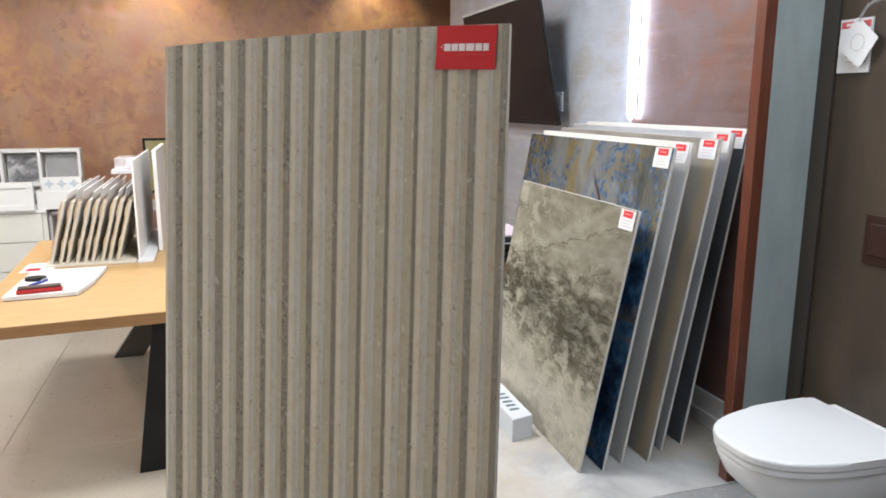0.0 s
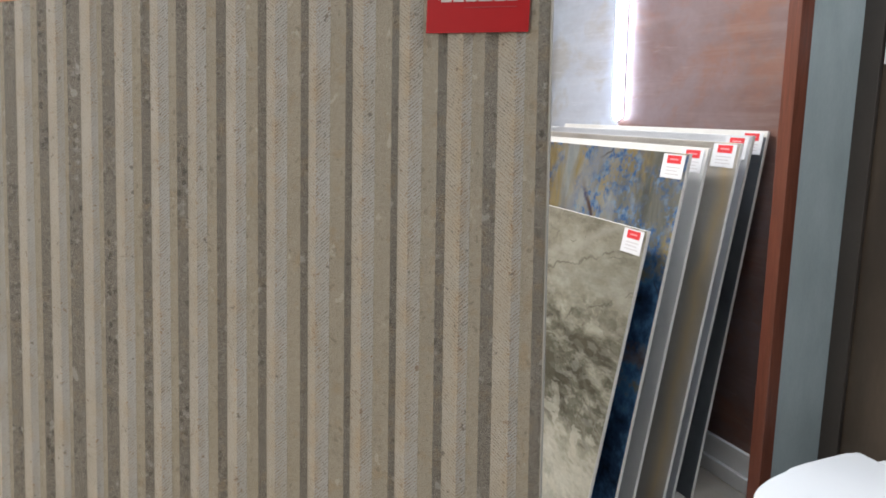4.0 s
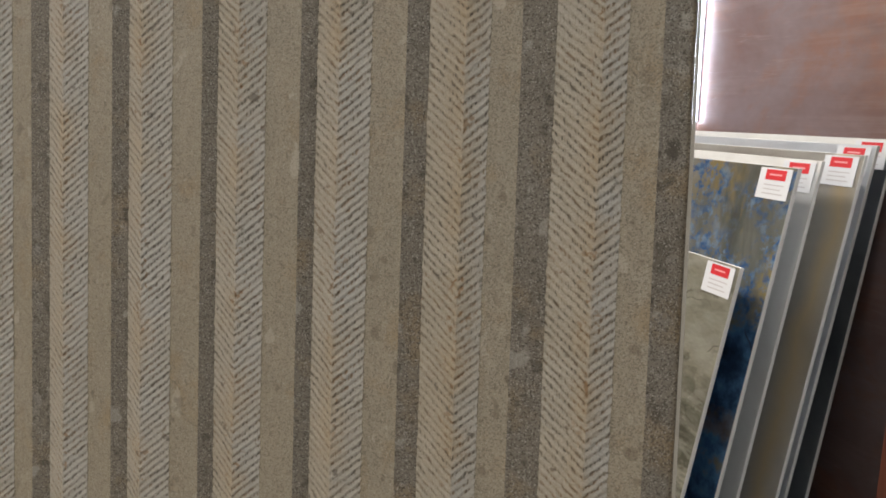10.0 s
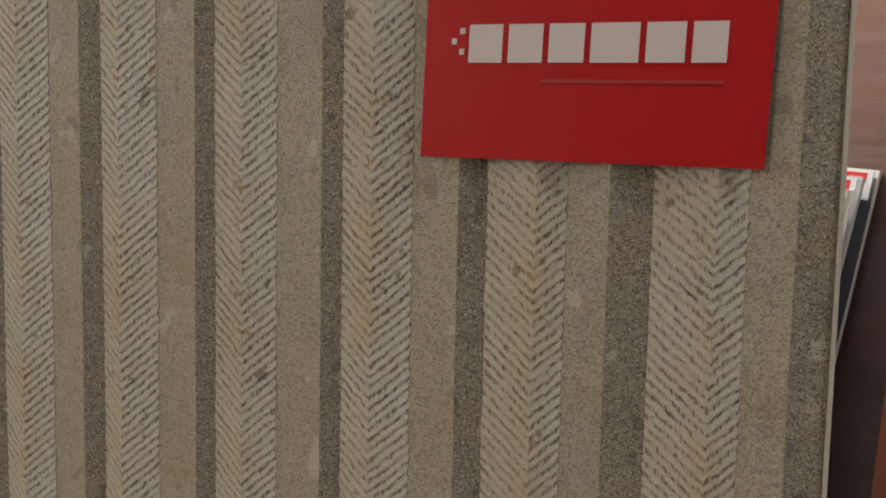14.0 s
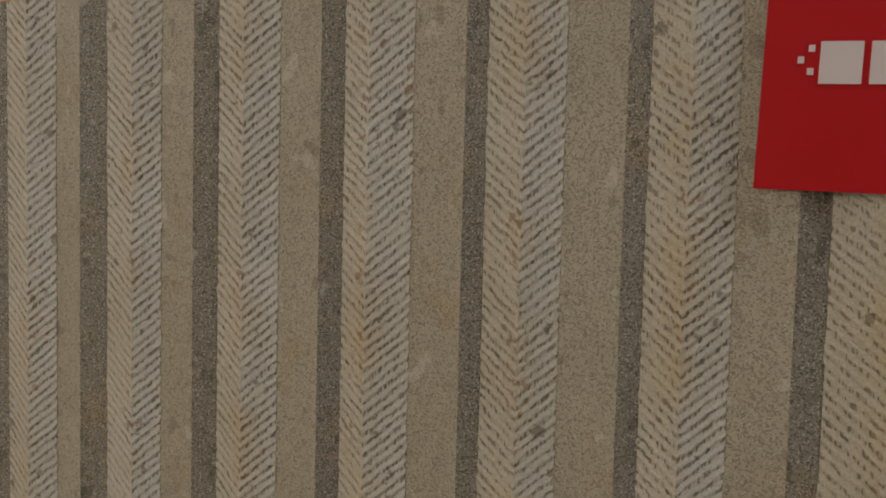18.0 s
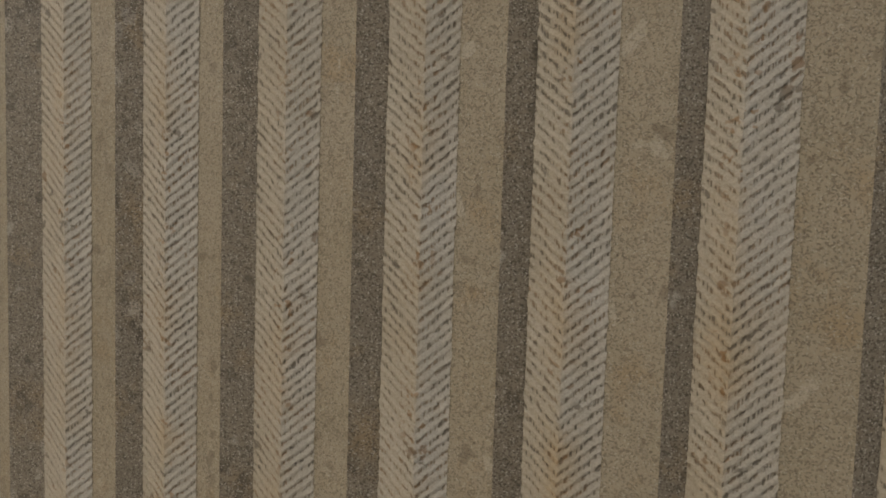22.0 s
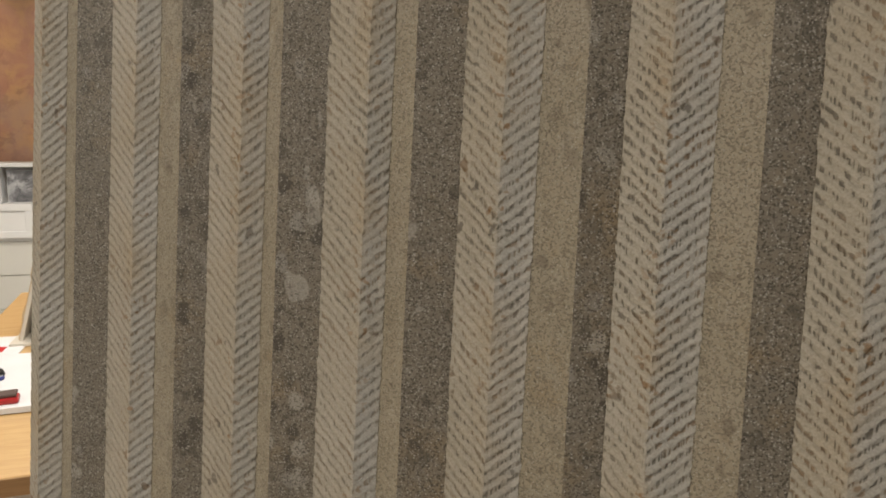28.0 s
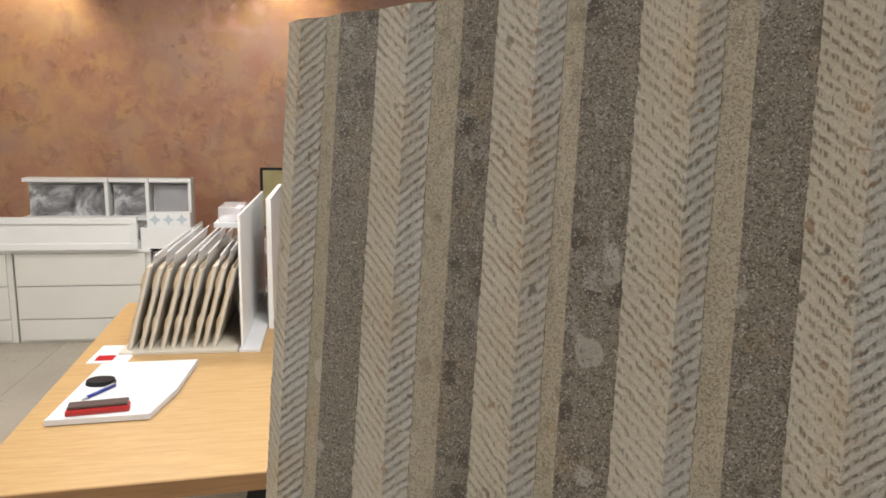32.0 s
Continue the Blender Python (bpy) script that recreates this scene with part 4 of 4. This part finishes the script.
part("top_trim", box(-0.004, 0.014, 0.0, TW, TH + 0.0005, TH + 0.016), ALUMINIUM, tv_case, "grey metal top trim")
part("bracket", box(0.0505, 0.13, 0.5, 0.9, 0.25, 0.45), BLACK, screen)
socket = thing("wall_socket", ROOM @ pose(WALL_X, 4.27, 1.47), "square white wall socket beside the television", "socket")
part("plate", box(-0.009, -0.001, -0.05, 0.05, -0.06, 0.06, 0.003), WHITE_LACQUER, socket)
part("insert", box(-0.012, -0.0095, -0.03, 0.03, -0.035, 0.035, 0.004), INK_GREY, socket)

# ---- toilet ----
toilet = thing("toilet", ROOM @ pose(2.1, 1.757, 0), "white wall-hung toilet with its lid closed", "toilet")


def lid_outline(x_back, x_front, half, n=44):
    """A D-shaped outline: straight behind, nearly straight sides, squarely rounded in front; points evenly spaced."""
    mid = x_back - 0.14 * (x_back - x_front)
    rough = [(x_back - 0.012, half), (mid, half)]
    for i in range(1, 400):
        a = math.pi * i / 400
        c = math.cos(a)
        rough.append((mid - (mid - x_front) * math.sin(a) ** 0.74, half * math.copysign(abs(c) ** 0.7, c)))
    rough += [(mid, -half), (x_back - 0.012, -half)]
    away = [0.0]
    for p, q in zip(rough, rough[1:]):
        away.append(away[-1] + math.dist(p, q))
    even = [away[-1] * i / n for i in range(n + 1)]
    xs, ys = np.interp(even, away, [p[0] for p in rough]), np.interp(even, away, [p[1] for p in rough])
    return [(x_back, -half * 0.96), (x_back, half * 0.96)] + [(float(x), float(y)) for x, y in zip(xs, ys)]


def bowl():
    bm = bmesh.new()
    rings = []
    for z, f, k in ((0.352, -0.59, 1.03), (0.33, -0.588, 1.02), (0.27, -0.56, 0.93), (0.18, -0.47, 0.8), (0.11, -0.36, 0.66), (0.075, -0.26, 0.54)):
        rings.append([bm.verts.new((x, y, z)) for x, y in lid_outline(-0.002, f, 0.212 * k)])
    n = len(rings[0])
    for a, b in zip(rings, rings[1:]):
        for i in range(n):
            bm.faces.new((a[i], a[(i + 1) % n], b[(i + 1) % n], b[i]))
    bm.faces.new(rings[0])
    bm.faces.new(rings[-1])
    return bm


part("bowl", bowl(), CERAMIC, toilet, smooth=True)
part("seat", prism(lid_outline(-0.07, -0.595, 0.223), 0.354, 0.374, 0.006), SEAT_WHITE, toilet)
toilet_lid = part("lid", prism(lid_outline(-0.055, -0.6, 0.226), 0.377, 0.402, 0.01, 3), SEAT_WHITE, toilet, "closed glossy white lid")
part("rear_cover", box(-0.05, -0.001, -0.175, 0.175, 0.35, 0.388, 0.008, 3), CERAMIC, toilet)
for y in (-0.12, 0.12):
    part("hinge", box(-0.055, -0.03, y - 0.025, y + 0.025, 0.352, 0.38, 0.004), SEAT_WHITE, toilet_lid)
plate = thing("flush_plate", ROOM @ pose(2.1, 1.8, 0.925), "dark glossy flush plate on the brown wall", "flush plate")
part("plate", box(-0.012, -0.001, -0.085, 0.085, 0, 0.17, 0.004), PLATE_BROWN, plate)
part("button", box(-0.016, -0.0125, -0.07, 0.065, 0.03, 0.14, 0.003), PLATE_BROWN, plate)

card_sheet = thing("price_card", ROOM @ pose(2.1, 2.013, 1.563), "white price card with a red heading on the wall", "price card")
price_sheet = part("sheet", box(-0.008, -0.001, -0.065, 0.065, 0, 0.178), PAPER, card_sheet)
part("heading", box(-0.009, -0.0085, -0.06, 0.06, 0.148, 0.17), HEADING, card_sheet)
part("heading_bar", box(-0.0096, -0.0092, -0.03, 0.04, 0.155, 0.164), PAPER, card_sheet)
for i in range(6):
    part("text_line", box(-0.009, -0.0085, -0.055, 0.045 - 0.01 * (i % 3), 0.128 - 0.019 * i, 0.133 - 0.019 * i), INK_GREY, price_sheet)
diamond = thing("hang_tag", ROOM @ pose(2.075, 1.985, 1.66), "white diamond paper tag hanging over the price card", "tag")
part("paper", prism(((0.0, 0.083), (0.062, 0.028), (0.08, 0.0), (0.062, -0.022), (0.0, -0.082), (-0.012, -0.078), (-0.08, 0.0), (-0.012, 0.078)), 0, 0.0012), PAPER, diamond, m=pose(0, 0, 0, 90, 0, 90) @ pose(0, 0, 0, 0, 0, -8))
bm = bmesh.new()
bmesh.ops.create_circle(bm, segments=28, radius=0.03)
bmesh.ops.solidify(bm, geom=bm.faces[:], thickness=0.001)
ring = [bm.verts.new((math.cos(a) * q, math.sin(a) * q, 0.0022)) for q in (0.026, 0.029) for a in [2 * math.pi * i / 28 for i in range(28)]]
for i in range(28):
    bm.faces.new((ring[i], ring[(i + 1) % 28], ring[28 + (i + 1) % 28], ring[28 + i]))
part("ring", bm, INK_GREY, diamond, m=pose(-0.003, 0, 0, 90, 0, 90))

strap = bpy.data.curves.new("hanging_strap", "CURVE")
strap.dimensions, strap.bevel_depth, strap.bevel_resolution = "3D", 0.0055, 2
spline = strap.splines.new("BEZIER")
spline.bezier_points.add(2)
for knot, co in zip(spline.bezier_points, ((2.068, 1.985, 1.728), (2.074, 1.945, 1.782), (2.085, 1.8, 1.775))):
    knot.co, knot.handle_left_type, knot.handle_right_type = co, "AUTO", "AUTO"
strap.materials.append(STRAP)
hanger = new("hanging_strap", strap)
hanger.matrix_world = ROOM
tagged(hanger, "clear plastic strap that holds the paper tag", "strap")

# ---- table and what stands on it ----
table = thing("table", TABLE_ROOM @ pose(-0.9, 2.76, 0, 0, 0, 3), "oak table with crossed black metal legs", "table")
TZ = 0.69
part("tabletop", prism(((0, 0), (1.25, 0.04), (1.25, 1.78), (0, 1.78)), TZ - 0.045, TZ, 0.003), OAK, table)
part("edge", prism(((0.0, -0.004), (1.25, 0.036), (1.25, 0.0395), (0.0, -0.0005)), TZ - 0.045, TZ - 0.002), OAK_EDGE, table, "darker cut edge")


def leg(ax, ay, bx, by, w, mat=BLACK):
    bm = bmesh.new()
    lo = [bm.verts.new((ax + dx, ay + dy, 0)) for dx, dy in ((0, 0), (w, 0), (w, 0.07), (0, 0.07))]
    hi = [bm.verts.new((bx + dx, by + dy, TZ - 0.046)) for dx, dy in ((0, 0), (w, 0), (w, 0.07), (0, 0.07))]
    bm.faces.new(lo)
    bm.faces.new(hi)
    for i in range(4):
        bm.faces.new((lo[i], lo[(i + 1) % 4], hi[(i + 1) % 4], hi[i]))
    return part("leg", bm, mat, table, "flat steel leg")


leg(0.535, 0.12, 0.63, 0.06, 0.15)
leg(0.75, 1.5, 0.72, 1.53, 0.14)
# Far leg: its lighter grey paints in the floor light that the steel reflects.
leg(0.34, 1.62, 0.7, 0.98, 0.16, LEG_LIT)

pad = thing("white_board", TABLE_ROOM @ pose(-0.845, 3.14, TZ), "white sample board lying on the oak table", "board")
part("board", prism(((0, 0), (0.27, 0.02), (0.305, 0.21), (0.318, 0.49), (0.01, 0.475)), 0.003, 0.02, 0.002), PAPER, pad)
part("backing", prism(((0.005, 0.006), (0.265, 0.026), (0.3, 0.21), (0.31, 0.48), (0.015, 0.465)), 0.0, 0.003), BLACK, pad)
case = thing("red_case", TABLE_ROOM @ pose(-0.72, 3.185, TZ + 0.02, 0, 0, 9), "red and dark felt eraser lying on the board", "eraser")
part("shell", box(-0.08, 0.085, -0.02, 0.025, 0.0, 0.017, 0.005), RED_CASE, case)
part("felt", box(-0.075, 0.08, -0.014, 0.03, 0.017, 0.026, 0.003), DARK_GREY, case)
puck = thing("dark_puck", TABLE_ROOM @ pose(-0.78, 3.42, TZ + 0.02), "flat dark oval case on the board", "case")
bm = bmesh.new()
bmesh.ops.create_cone(bm, cap_ends=True, segments=28, radius1=0.045, radius2=0.041, depth=0.013)
for v in bm.verts:
    v.co.z += 0.0065
    v.co.y *= 0.8
part("body", bm, BLACK, puck)
pen = thing("pen", TABLE_ROOM @ pose(-0.79, 3.27, TZ + 0.0255, 0, 0, 62), "blue and silver ballpoint pen on the board", "pen")


def rod(x0, x1, r0, r1):
    bm = bmesh.new()
    bmesh.ops.create_cone(bm, cap_ends=True, segments=12, radius1=r0, radius2=r1, depth=x1 - x0)
    bmesh.ops.rotate(bm, verts=bm.verts[:], matrix=Matrix.Rotation(math.pi / 2, 3, "Y"))
    for v in bm.verts:
        v.co.x += (x0 + x1) / 2
    return bm


part("barrel", rod(0.02, 0.13, 0.0052, 0.0052), BLUE, pen, smooth=True)
part("tip", rod(0, 0.02, 0.001, 0.005), ALUMINIUM, pen, smooth=True)
part("clip", box(0.09, 0.128, -0.0015, 0.0015, 0.005, 0.0075), ALUMINIUM, pen)

rack = thing("sample_rack", TABLE_ROOM @ pose(-0.8, 3.77, TZ), "rack with wooden-edged sample boards in clear sleeves", "sample rack")
part("base", box(-0.02, 0.39, -0.02, 0.74, 0.0, 0.012, 0.002), LAMINATE, rack)


def leaning(x, x0, x1, y0, y1, z0, z1):
    """A plate standing in the rack, its top leaning to the side."""
    bm = box(x0, x1, y0, y1, z0, z1, 0.001, 1)
    for v in bm.verts:
        v.co.x += x + LEAN * (v.co.z - 0.012)
    return bm


def bulged_edge(x):
    """The wooden grip before a sample: a thin upright strip with two rounded bulges to one side."""
    bm = bmesh.new()
    rows = []
    for i in range(25):
        z = 0.012 + 0.3 * i / 24
        swell = sum(max(0.0, 1 - ((z - c) / r) ** 2) ** 0.5 * q for c, r, q in ((0.262, 0.036, 0.006), (0.11, 0.026, 0.005)))
        at = x + LEAN * (z - 0.012)
        rows.append([bm.verts.new((at + dx, dy, z)) for dx, dy in ((-0.0035 - swell, 0.022), (0.0024, 0.022), (0.0024, 0.6), (-0.0035 - swell, 0.6))])
    for a, b in zip(rows, rows[1:]):
        for i in range(4):
            bm.faces.new((a[i], a[(i + 1) % 4], b[(i + 1) % 4], b[i]))
    bm.faces.new(rows[0])
    bm.faces.new(rows[-1])
    return bm


LEAN = 0.27
for i in range(9):
    x = 0.002 + 0.037 * i + 0.004 * math.sin(i * 2.3)
    sample = part("sample_board", leaning(x, 0.0025, 0.0145, 0.008, 0.68, 0.012, 0.316 - 0.006 * (i % 3)), LAMINATE, rack, "pale laminate sample board")
    part("wooden_grip", bulged_edge(x), BOARD_EDGE, sample, "tan wooden grip with rounded bulges")
    top = 0.348 + 0.008 * ((i * 2) % 3)
    sleeve = part("sleeve", leaning(x, 0.0148, 0.0168, 0.03, 0.72, 0.2, top), SHEET, rack, "milky clear plastic sleeve")
    part("rim", leaning(x, 0.0135, 0.0185, 0.03, 0.72, top + 0.0005, top + 0.007), WHITE_LACQUER, sleeve, "white sleeve rim")
part("label", box(-0.105, 0.03, -0.1, 0.1, 0.0, 0.003), PAPER, rack)
part("mark", box(-0.085, -0.025, -0.075, -0.02, 0.003, 0.004), TAG_RED, rack)

stand = thing("white_display_panel", TABLE_ROOM @ pose(-0.4, 3.77, TZ), "tall white sample panel standing on the table", "display panel")
part("panel", box(0, 0.009, 0, 0.9, 0.012, 0.5, 0.002), WHITE_LACQUER, stand)
part("foot", box(-0.006, 0.07, -0.02, 0.92, 0.0, 0.0115, 0.002), PAPER, stand)
rear = thing("framed_sample", TABLE_ROOM @ pose(-0.325, 4.05, TZ), "white framed sample board behind the display panel", "sample board")
part("panel", box(0, 0.02, 0, 0.68, 0.0, 0.53, 0.002), WHITE_LACQUER, rear)
part("inset", box(-0.002, -0.0003, 0.04, 0.64, 0.05, 0.49), DARK_MARBLE, rear, "dark grey stone inset")
tray = thing("clear_tray", TABLE_ROOM @ pose(-0.515, 4.1, TZ + 0.43), "small clear tray with pink sheets on the rack", "tray")
part("tray", box(0, 0.09, 0, 0.2, 0, 0.06, 0.004), CLEAR, tray)
part("sheet", box(0.055, 0.085, 0.02, 0.18, 0.002, 0.05), PINK, tray)
part("base", box(-0.015, 0.1, -0.02, 0.22, -0.02, -0.001), PAPER, tray)

# ---- cabinets against the copper wall ----
CAB_Z = EYE_Z - (EYE_Z - LOW_Z0) / CABINET_K


def drawer_unit(x0, x1):
    ob = thing("drawer_cabinet", CABINET_ROOM @ pose(x0, 5.65, 0), "cream drawer cabinet standing before the copper wall", "cabinet", "cabinets by the copper wall")
    w = x1 - x0
    part("body", box(0, w, 0.02, 0.6, CAB_Z, 0.7, 0.003), CREAM, ob)
    part("top", box(-0.005, w + 0.005, 0.0, 0.6, 0.7, 0.722, 0.003), WHITE_LACQUER, ob)
    for z0, z1 in ((CAB_Z + 0.02, 0.285), (0.291, 0.492), (0.498, 0.695)):
        part("drawer", box(0.012, w - 0.03, 0.002, 0.02, z0, z1, 0.002), CREAM, ob)
    return ob


drawer_unit(-2.75, -1.98)
drawer_unit(-1.97, -1.18)
shelf = thing("open_shelf", CABINET_ROOM @ pose(-1.175, 5.7, 0), "grey open shelf beside the drawer cabinet", "shelf")
for z in (CAB_Z + 0.01, 0.4, 0.68):
    part("board", box(0, 0.8, 0, 0.5, z, z + 0.02), INK_GREY, shelf)
for x in (0.0, 0.78):
    part("side", box(x, x + 0.02, 0, 0.5, CAB_Z, 0.7), INK_GREY, shelf)

front = thing("sample_drawer_front", CABINET_ROOM @ pose(-2.3, 5.62, 0.722), "white framed sample drawer front on the cabinet", "sample front")
part("panel", box(0, 1.06, 0.01, 0.03, 0, 0.2), WHITE_LACQUER, front)
for a, b, c2, e in ((0, 1.06, 0, 0.04), (0, 1.06, 0.16, 0.2), (0, 0.04, 0.04, 0.16), (1.02, 1.06, 0.04, 0.16)):
    part("rail", box(a, b, 0, 0.012, c2, e, 0.002), WHITE_LACQUER, front)
crate = thing("white_crate", CABINET_ROOM @ pose(-1.23, 5.66, 0.722), "white tray holding a patterned tile", "tray")
part("front", box(0, 0.32, 0, 0.012, 0, 0.13, 0.002), WHITE_LACQUER, crate)
part("side", box(0.308, 0.32, 0.012, 0.3, 0, 0.13), WHITE_LACQUER, crate)
part("side", box(0, 0.012, 0.012, 0.3, 0, 0.13), WHITE_LACQUER, crate)
tilebox = thing("patterned_tile", CABINET_ROOM @ pose(-1.2, 5.7, 0.722), "grey and white patterned tile standing in the tray", "tile")
part("body", box(0, 0.26, 0.0, 0.06, 0, 0.22, 0.003), WHITE_LACQUER, tilebox)
for i in range(3):
    for j in range(2):
        part("motif", prism(((0.0, 0.036), (0.012, 0.012), (0.036, 0.0), (0.012, -0.012), (0.0, -0.036), (-0.012, -0.012), (-0.036, 0.0), (-0.012, 0.012)), 0, 0.001), PALE_BLUE, tilebox, m=pose(0.05 + 0.08 * i, -0.0005, 0.09 + 0.085 * j, 90, 0, 0))


def display_box(x0, x1, sheen):
    ob = thing("display_box", CABINET_ROOM @ pose(x0, 5.95, 0.722), "white-framed display case with a glossy pane", "display case", "display cases on the cabinet")
    w = x1 - x0
    back = part("back", box(0, w, 0.1, 0.12, 0, 0.41), WHITE_LACQUER, ob)
    part("top", box(0, w, 0, 0.12, 0.385, 0.41, 0.002), WHITE_LACQUER, ob)
    part("pane", box(0.02, w - 0.02, 0.0, 0.006, 0.0, 0.36), sheen, back, "mirror pane leaning back, reflection painted in grey", m=pose(0, 0.03, 0.0, -4, 0, 0))
    part("shelf", box(0, w, -0.02, 0.1, 0.14, 0.165), WHITE_LACQUER, ob)
    part("side", box(w - 0.02, w, 0, 0.12, 0, 0.385), WHITE_LACQUER, ob)
    return ob


display_box(-2.0, -1.49, PANE_MIRRORED)
display_box(-1.485, -1.24, PANE_MIRRORED)
display_box(-1.235, -0.975, GLOSSY_PANE)

frame_pic = thing("picture_frame", CABINET_ROOM @ pose(-0.585, COPPER_Y / CABINET_K, 0.72), "black-framed pale picture on the copper wall", "picture")
part("frame", box(0, 0.6, -0.025, -0.001, 0, 0.455, 0.003), BLACK, frame_pic)
part("print", box(0.02, 0.58, -0.028, -0.0255, 0.02, 0.435), OLIVE_PRINT, frame_pic, "olive gold print")

# ---- dark trolley behind the slabs ----
trolley = thing("dark_shelf_unit", ROOM @ pose(1.45, 4.15, 0), "black shelf unit with boxes and a cloth", "shelf")
for z in (0.1, 0.3, 0.5):
    part("board", box(0, 0.55, 0, 0.45, z, z + 0.02), BLACK, trolley)
for x, y in ((0, 0), (0.52, 0), (0, 0.42), (0.52, 0.42)):
    part("post", box(x, x + 0.03, y, y + 0.03, 0, 0.52), BLACK, trolley)
for i in range(3):
    b = thing("brown_box", ROOM @ pose(1.5 + 0.16 * i, 4.2, 0.32), "small brown cardboard box on the black shelf", "box", "boxes on the dark shelf")
    part("carton", box(0, 0.13, 0, 0.3, 0, 0.13, 0.003), BOX_BROWN, b)
    part("flap", box(0.002, 0.128, 0.002, 0.15, 0.13, 0.133), BOX_BROWN, b)
bag = thing("black_bag", ROOM @ pose(1.48, 4.2, 0.52), "black bag with a white zip on the shelf", "bag")
part("body", box(0, 0.45, 0, 0.3, 0, 0.1, 0.03, 3), BLACK, bag)
part("zip", box(0.02, 0.43, -0.003, 0.0, 0.06, 0.066), PAPER, bag)
cloth = thing("pink_cloth", ROOM @ pose(1.5, 4.22, 0.62), "folded pale pink cloth on the bag", "cloth")
bm = bmesh.new()
bmesh.ops.create_grid(bm, x_segments=14, y_segments=12, size=0.5)
for v in bm.verts:
    x, y = v.co.x, v.co.y
    heap = max(0.0, 1 - (2 * x) ** 2) * max(0.0, 1 - (2 * y) ** 2)
    v.co = (0.2 + 0.4 * x, 0.14 + 0.27 * y, 0.004 + heap ** 0.7 * (0.06 + 0.02 * noise.noise((7 * x, 6 * y, 0.3))))
bmesh.ops.solidify(bm, geom=bm.faces[:], thickness=0.003)
part("heap", bm, PINK, cloth, smooth=True)
part("hem", box(0.03, 0.37, 0.0, 0.012, 0.0, 0.014, 0.004), PINK, cloth)

# ---- light panels added out of the camera's view, and the wall spotlights ----
for lx, ly, _, _ in FILL_PANELS:
    ob = thing("fill_panel", ROOM @ pose(lx, ly, CEILING_Z), "square white light panel added out of view", "ceiling light", "ceiling lights")
    for a in range(4):
        part("frame", box(-0.31, 0.31, 0.28, 0.31, -0.02, 0), ALUMINIUM, ob, m=pose(0, 0, 0, 0, 0, 90 * a))
    part("diffuser", box(-0.28, 0.28, -0.28, 0.28, -0.012, -0.004), DIFFUSER, ob)
for wx, wy, _ in WASHERS:
    ob = thing("spotlight", ROOM @ pose(wx, wy, CEILING_Z), "small black ceiling spotlight", "spotlight", "wall spotlights")
    bm = bmesh.new()
    bmesh.ops.create_cone(bm, cap_ends=True, segments=20, radius1=0.04, radius2=0.04, depth=0.05)
    for v in bm.verts:
        v.co.z -= 0.025
    part("can", bm, BLACK, ob)
    part("ring", box(-0.05, 0.05, -0.05, 0.05, -0.004, 0), ALUMINIUM, ob)

# ---- floor tiles ----
def pave(parent, x_from, x_to, y_from, y_to, z, x_at, y_at, pitch, mat, name):
    i0, i1 = math.floor((x_from - x_at) / pitch), math.ceil((x_to - x_at) / pitch)
    j0, j1 = math.floor((y_from - y_at) / pitch), math.ceil((y_to - y_at) / pitch)
    for i in range(i0, i1):
        for j in range(j0, j1):
            xa, xb = max(x_at + i * pitch, x_from), min(x_at + (i + 1) * pitch, x_to)
            ya, yb = max(y_at + j * pitch, y_from), min(y_at + (j + 1) * pitch, y_to)
            if xb - xa > 0.03 and yb - ya > 0.03:
                part(name, box(xa + 0.0012, xb - 0.0012, ya + 0.0012, yb - 0.0012, z - 0.012, z, 0.0012, 1), mat, parent)


pave(floor, XW[0], PLAT_X, YW[0], COPPER_Y, LOW_Z0, -0.02, 0.52, 1.1, FLOOR, "floor_tile")
pave(floor, PLAT_X + 0.002, 4.0, LIT_END, COPPER_Y, LOW_Z0, -0.02, 0.52, 1.1, FLOOR, "floor_tile")
pave(platform, PLAT_X, 2.1, YW[0], 2.14, 0.0, 0.62, 1.24, 0.9, DARK_TILE, "platform_tile")
pave(platform, PLAT_X, 2.1, 2.14, LIT_END, 0.0, 0.62, 2.14, 1.48, PLATFORM_TILE, "platform_tile")
